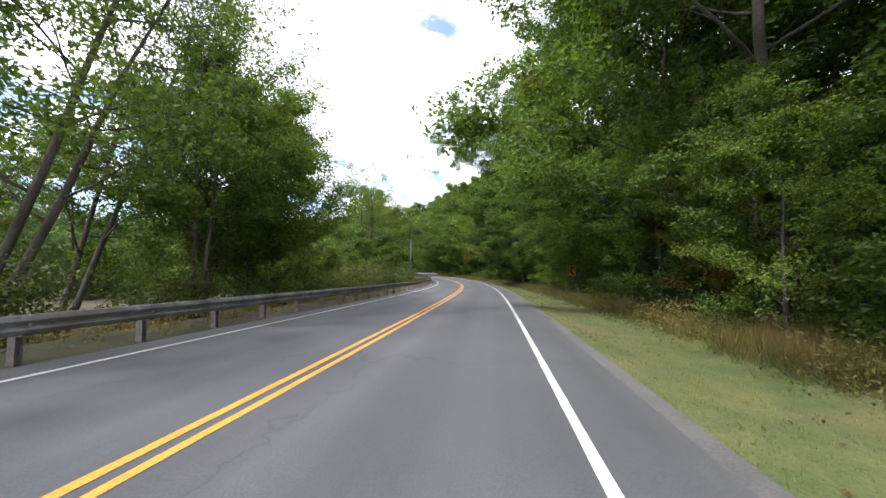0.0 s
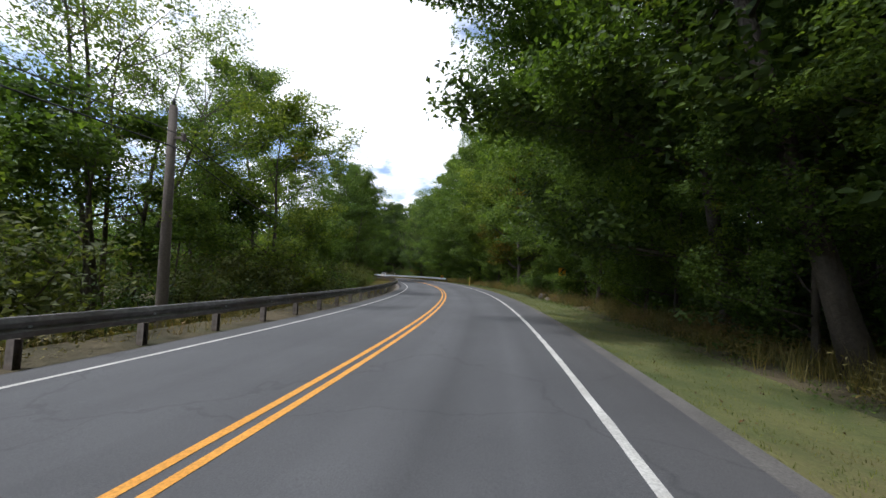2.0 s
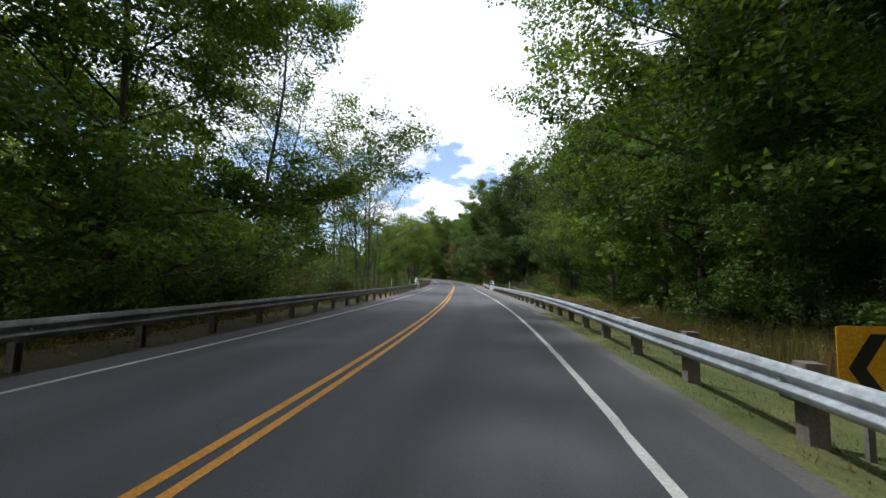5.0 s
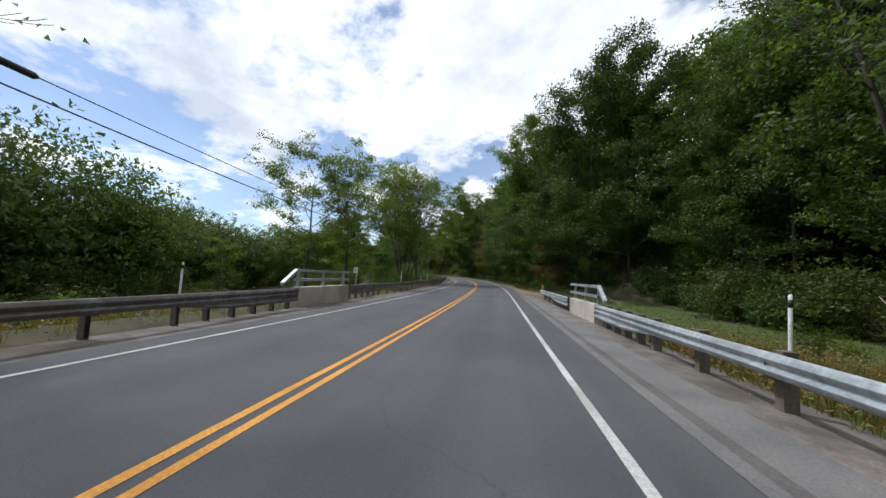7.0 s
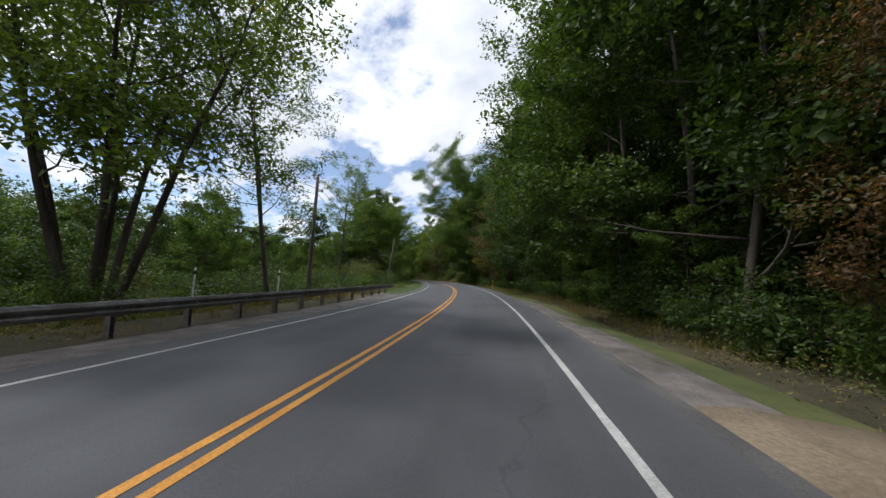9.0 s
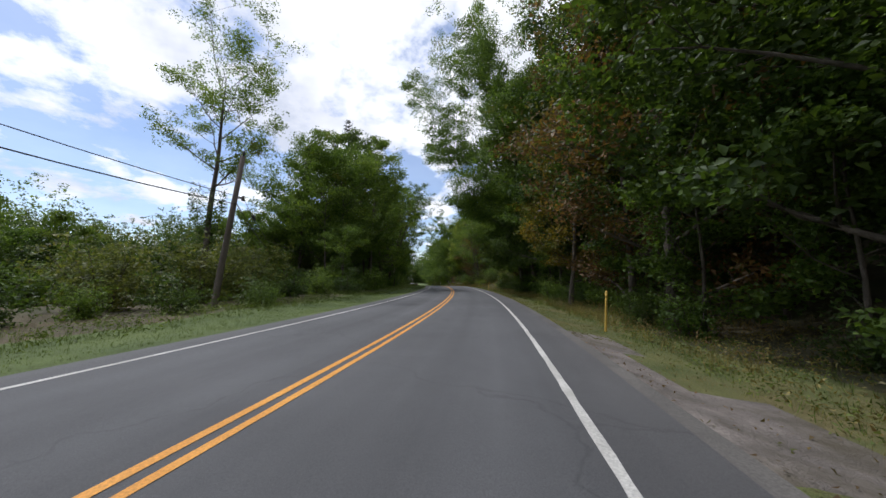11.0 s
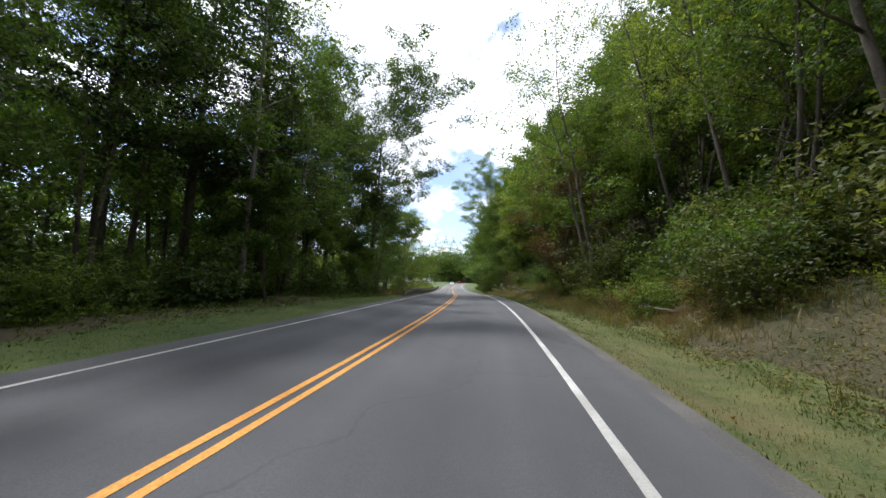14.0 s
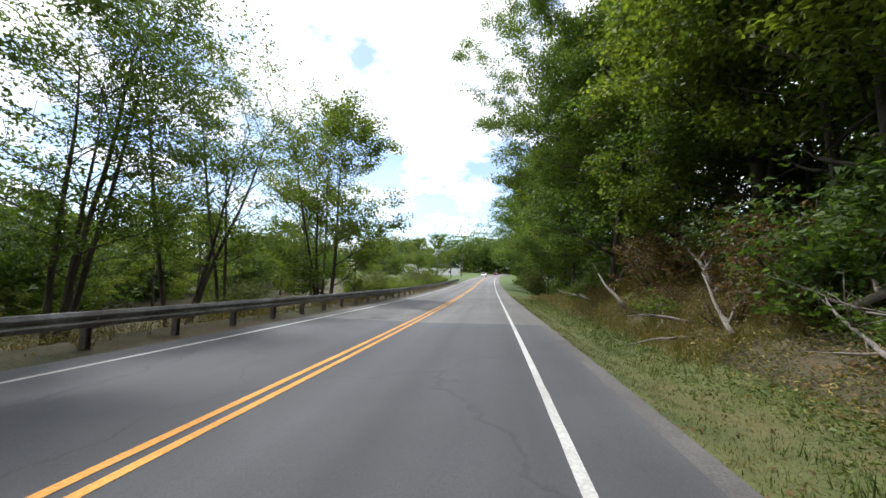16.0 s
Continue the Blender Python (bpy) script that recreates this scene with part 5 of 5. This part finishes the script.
blades("dry_grass", 2, 80, lambda s: (8.0, 10.4), 34000, .25, .7, .006, WEED, "tall dry golden grass along the wood's edge", 31, .35)
blades("dry_grass", 80, 118, lambda s: (7.5, 9.6), 26000, .4, 1.0, .006, WEED, "tall dry golden grass along the wood's edge", 32, .35)
blades("dry_grass", 118, 150, lambda s: (6.7, 11.5), 22000, .2, .6, .006, WEED, "dry brown grass behind the guardrail", 33, .35)
blades("dry_grass", 284, 345, lambda s: (6.9, 10.5), 20000, .15, .5, .006, WEED, "dry brown grass on the bank", 34, .35)


def weeds(s0, s1, dfun, count, h0, h1, leaf, mat, label, seed):
    """Weed plants: a thin stalk each and small leaves up its height, all in one mesh."""
    rng = np.random.default_rng(seed)
    blades("weed_stalks", s0, s1, dfun, count * 2, h0, h1, .006, mat, label, seed + 50, .7)
    C = []
    for i in range(count):
        s = float(rng.uniform(s0, s1))
        a, b = dfun(s)
        d = float(a + (b - a) * rng.random())
        if fbm(s, d, .5) < -.35:
            continue
        p = at(s, d, ground_h(s, d))
        h = float(rng.uniform(h0, h1)) * (1 + .5 * fbm(s, d, .3))
        n = 7
        for k in range(n):
            C.append((p.x + rng.normal(0, .13), p.y + rng.normal(0, .13), p.z + h * (.1 + .9 * rng.random())))
    me = leaves_mesh("weed_leaves", np.array(C), leaf, mat, rng, .4, .4)
    return tagged(new("weed_leaves", me), label, "weeds", kind="stuff")


weeds(2, 118, lambda s: (7.6, 10.6), 17000, .25, .9, .09, WEED, "tall dry goldenrod and weeds along the woods", 5)
weeds(118, 150, lambda s: (6.4, 12.5), 7000, .2, .75, .085, WEED, "dry weeds behind the guardrail", 6)
weeds(150, 166, lambda s: (6.4, 8.0), 1500, .15, .5, .085, WEED, "dry weeds behind the guardrail", 16)
weeds(178, 350, lambda s: (6.6, 12.0), 18000, .15, .6, .075, WEED, "dry weeds and stems on the bank", 7)
weeds(298, 346, lambda s: (6.9, 12.0), 9000, .2, .75, .07, WEED, "dry olive and brown weeds covering the bank", 13)
weeds(296, 346, lambda s: (5.6, 9.0), 5000, .05, .3, .06, BLADE_GREEN, "green weeds along the foot of the bank", 14)
blades("verge_grass", 285, 345, lambda s: (4.8, 7.4), 50000, .02, .07, .005, BLADE_GREEN, "fresh green grass mixed into the verge", 15)
weeds(0, 203, lambda s: (left_off(s) - 3.6, left_off(s) - .35), 9000, .15, .65, .08, WEED, "weeds growing behind the guardrail", 8)
weeds(168, 188, lambda s: (8.2, 13.0), 2500, .1, .45, .085, BLADE_GREEN, "low green weeds at the edge of the woods", 17)
weeds(304, 385, lambda s: (-8.6, -5.1), 4000, .15, .6, .08, WEED, "weeds growing behind the guardrail", 9)
weeds(4, 118, lambda s: (7.0, 9.5), 4000, .05, .3, .075, BLADE_GREEN, "low green weeds in the verge", 10)
weeds(205, 345, lambda s: (6.4, 9.0), 6000, .05, .28, .075, BLADE_GREEN, "low green weeds in the verge", 11)
weeds(205, 303, lambda s: (-10.5, -6.4), 4000, .08, .4, .10, BLADE_GREEN, "low green weeds at the wood's edge", 12)


def litter(s0, s1, dfun, count, seed, label):
    """Fallen leaves lying on the ground."""
    rng = np.random.default_rng(seed)
    C = []
    for i in range(count):
        s = float(rng.uniform(s0, s1))
        a, b = dfun(s)
        d = float(a + (b - a) * rng.random() ** 1.5)
        C.append(tuple(at(s, d, ground_h(s, d) + .025)))
    me = leaves_mesh("fallen_leaves", np.array(C), .055, LEAF_RUST, rng, 4.0, .6)
    return tagged(new("fallen_leaves", me), label, "leaf litter", kind="stuff")


litter(205, 345, lambda s: (4.65, 8.5), 7000, 21, "brown fallen leaves scattered on the verge")
litter(0, 118, lambda s: (5.0, 10.0), 3000, 22, "brown fallen leaves scattered on the verge")
litter(284, 340, lambda s: (6.6, 12.0), 5000, 23, "brown leaf litter on the bank")


# ---- the far end of the road: houses and cars ----
def house(s, d, turn, w, l, h, roof, label):
    t = thing("house", stand(s, d, ground_h(s, d), turn), label, "house", "houses at the road's end")
    part("wall", done("wall", box(-w / 2, w / 2, -l / 2, l / 2, -.5, h, .02), SIDING), t)
    o = .35
    v = [(-w / 2 - o, -l / 2 - o, h), (w / 2 + o, -l / 2 - o, h), (w / 2 + o, l / 2 + o, h), (-w / 2 - o, l / 2 + o, h),
         (0, -l / 2 - o, h + roof), (0, l / 2 + o, h + roof)]
    v += [(x, y, z + .16) for x, y, z in v]
    f = [(0, 4, 5, 3), (4, 1, 2, 5), (6, 9, 11, 10), (10, 11, 8, 7), (0, 6, 10, 4), (4, 10, 7, 1), (3, 5, 11, 9), (5, 2, 8, 11), (0, 3, 9, 6), (1, 7, 8, 2)]
    part("roof", mesh_of("roof", v, f, ROOFING), t, "grey shingle roof")
    for k in range(3):
        y = -l / 2 + l * (k + .5) / 3
        for sx in (-1, 1):
            wn_ = part("window", done("window", box(sx * w / 2 - .03, sx * w / 2 + .03, y - .55, y + .55, .95, 2.05, .01), MARKER_WHITE), t)
            part("pane", done("pane", box(sx * w / 2 - .035, sx * w / 2 + .035, y - .46, y + .46, 1.04, 1.96), CARGLASS), wn_)
    part("door", done("door", box(-.5, .5, -l / 2 - .03, -l / 2 + .03, -.1, 2.0, .01), ROOFING), t)
    for k in (-1, 1):
        wn_ = part("window", done("window", box(k * w * .3 - .5, k * w * .3 + .5, -l / 2 - .03, -l / 2 + .03, .95, 2.0, .01), MARKER_WHITE), t)
        part("pane", done("pane", box(k * w * .3 - .42, k * w * .3 + .42, -l / 2 - .035, -l / 2 + .035, 1.04, 1.92), CARGLASS), wn_)
    return t


house(455, -22, 5, 18, 8, 3.0, 1.6, "long white single-storey house on a lawn")
house(470, -40, 20, 10, 9, 4.4, 2.6, "white two-storey house behind the lawn")
house(452, 24, -8, 9, 8, 3.0, 2.0, "small white house among trees")


def car(s, d, turn, paint_m, label):
    t = thing("car", stand(s, d, bank(d), turn), label, "car", "cars on the road")
    prof = [(-2.2, .35), (-2.25, .75), (-2.1, .95), (-1.1, 1.02), (-.45, 1.5), (1.2, 1.52), (2.0, 1.05), (2.2, .95), (2.25, .4), (2.1, .28), (-2.1, .28)]
    n = len(prof)
    v, f = [], []
    for sx, k in ((-.86, 0), (-.9, 0), (.9, 0), (.86, 0)):
        for y, z in prof:
            x = sx * (.82 if z > 1.2 else 1)
            v.append((x, y, z))
    for i in range(3):
        for j in range(n):
            f.append((i * n + j, i * n + (j + 1) % n, (i + 1) * n + (j + 1) % n, (i + 1) * n + j))
    f += [tuple(range(n))[::-1], tuple(range(3 * n, 4 * n))]
    part("body", mesh_of("body", v, f, paint_m), t)
    part("windscreen", mesh_of("windscreen", [(-.68, -1.0, 1.07), (.68, -1.0, 1.07), (.6, -.52, 1.46), (-.6, -.52, 1.46)], [(0, 1, 2, 3)], CARGLASS), t, "dark tinted windscreen", Matrix.Translation((0, -.03, .03)))
    part("rear_window", mesh_of("rear_window", [(-.66, 1.88, 1.13), (.66, 1.88, 1.13), (.6, 1.26, 1.48), (-.6, 1.26, 1.48)], [(3, 2, 1, 0)], CARGLASS), t, "dark tinted rear window", Matrix.Translation((0, .03, .03)))
    for sx in (-1, 1):
        part("headlight", done("headlight", box(sx * .7 - .16, sx * .7 + .16, -2.27, -2.15, .68, .86, .02), MARKER_WHITE), t)
        part("tail_light", done("tail_light", box(sx * .74 - .12, sx * .74 + .12, 2.17, 2.27, .75, .95, .02), LAMP_RED), t, "red tail light")
        for y in (-1.4, 1.4):
            w = Tubes()
            w.add([Vector((sx * .72, y, .33)), Vector((sx * .74, y, .33)), Vector((sx * .90, y, .33)), Vector((sx * .92, y, .33))], [.26, .33, .33, .26], 18)
            part("wheel", w.mesh("wheel", TYRE), t)


car(446, -1.75, 0, CARPAINT, "white car in the oncoming lane on the pale far asphalt")
car(497, -1.75, 0, CARRED, "dark red car far ahead on the road")
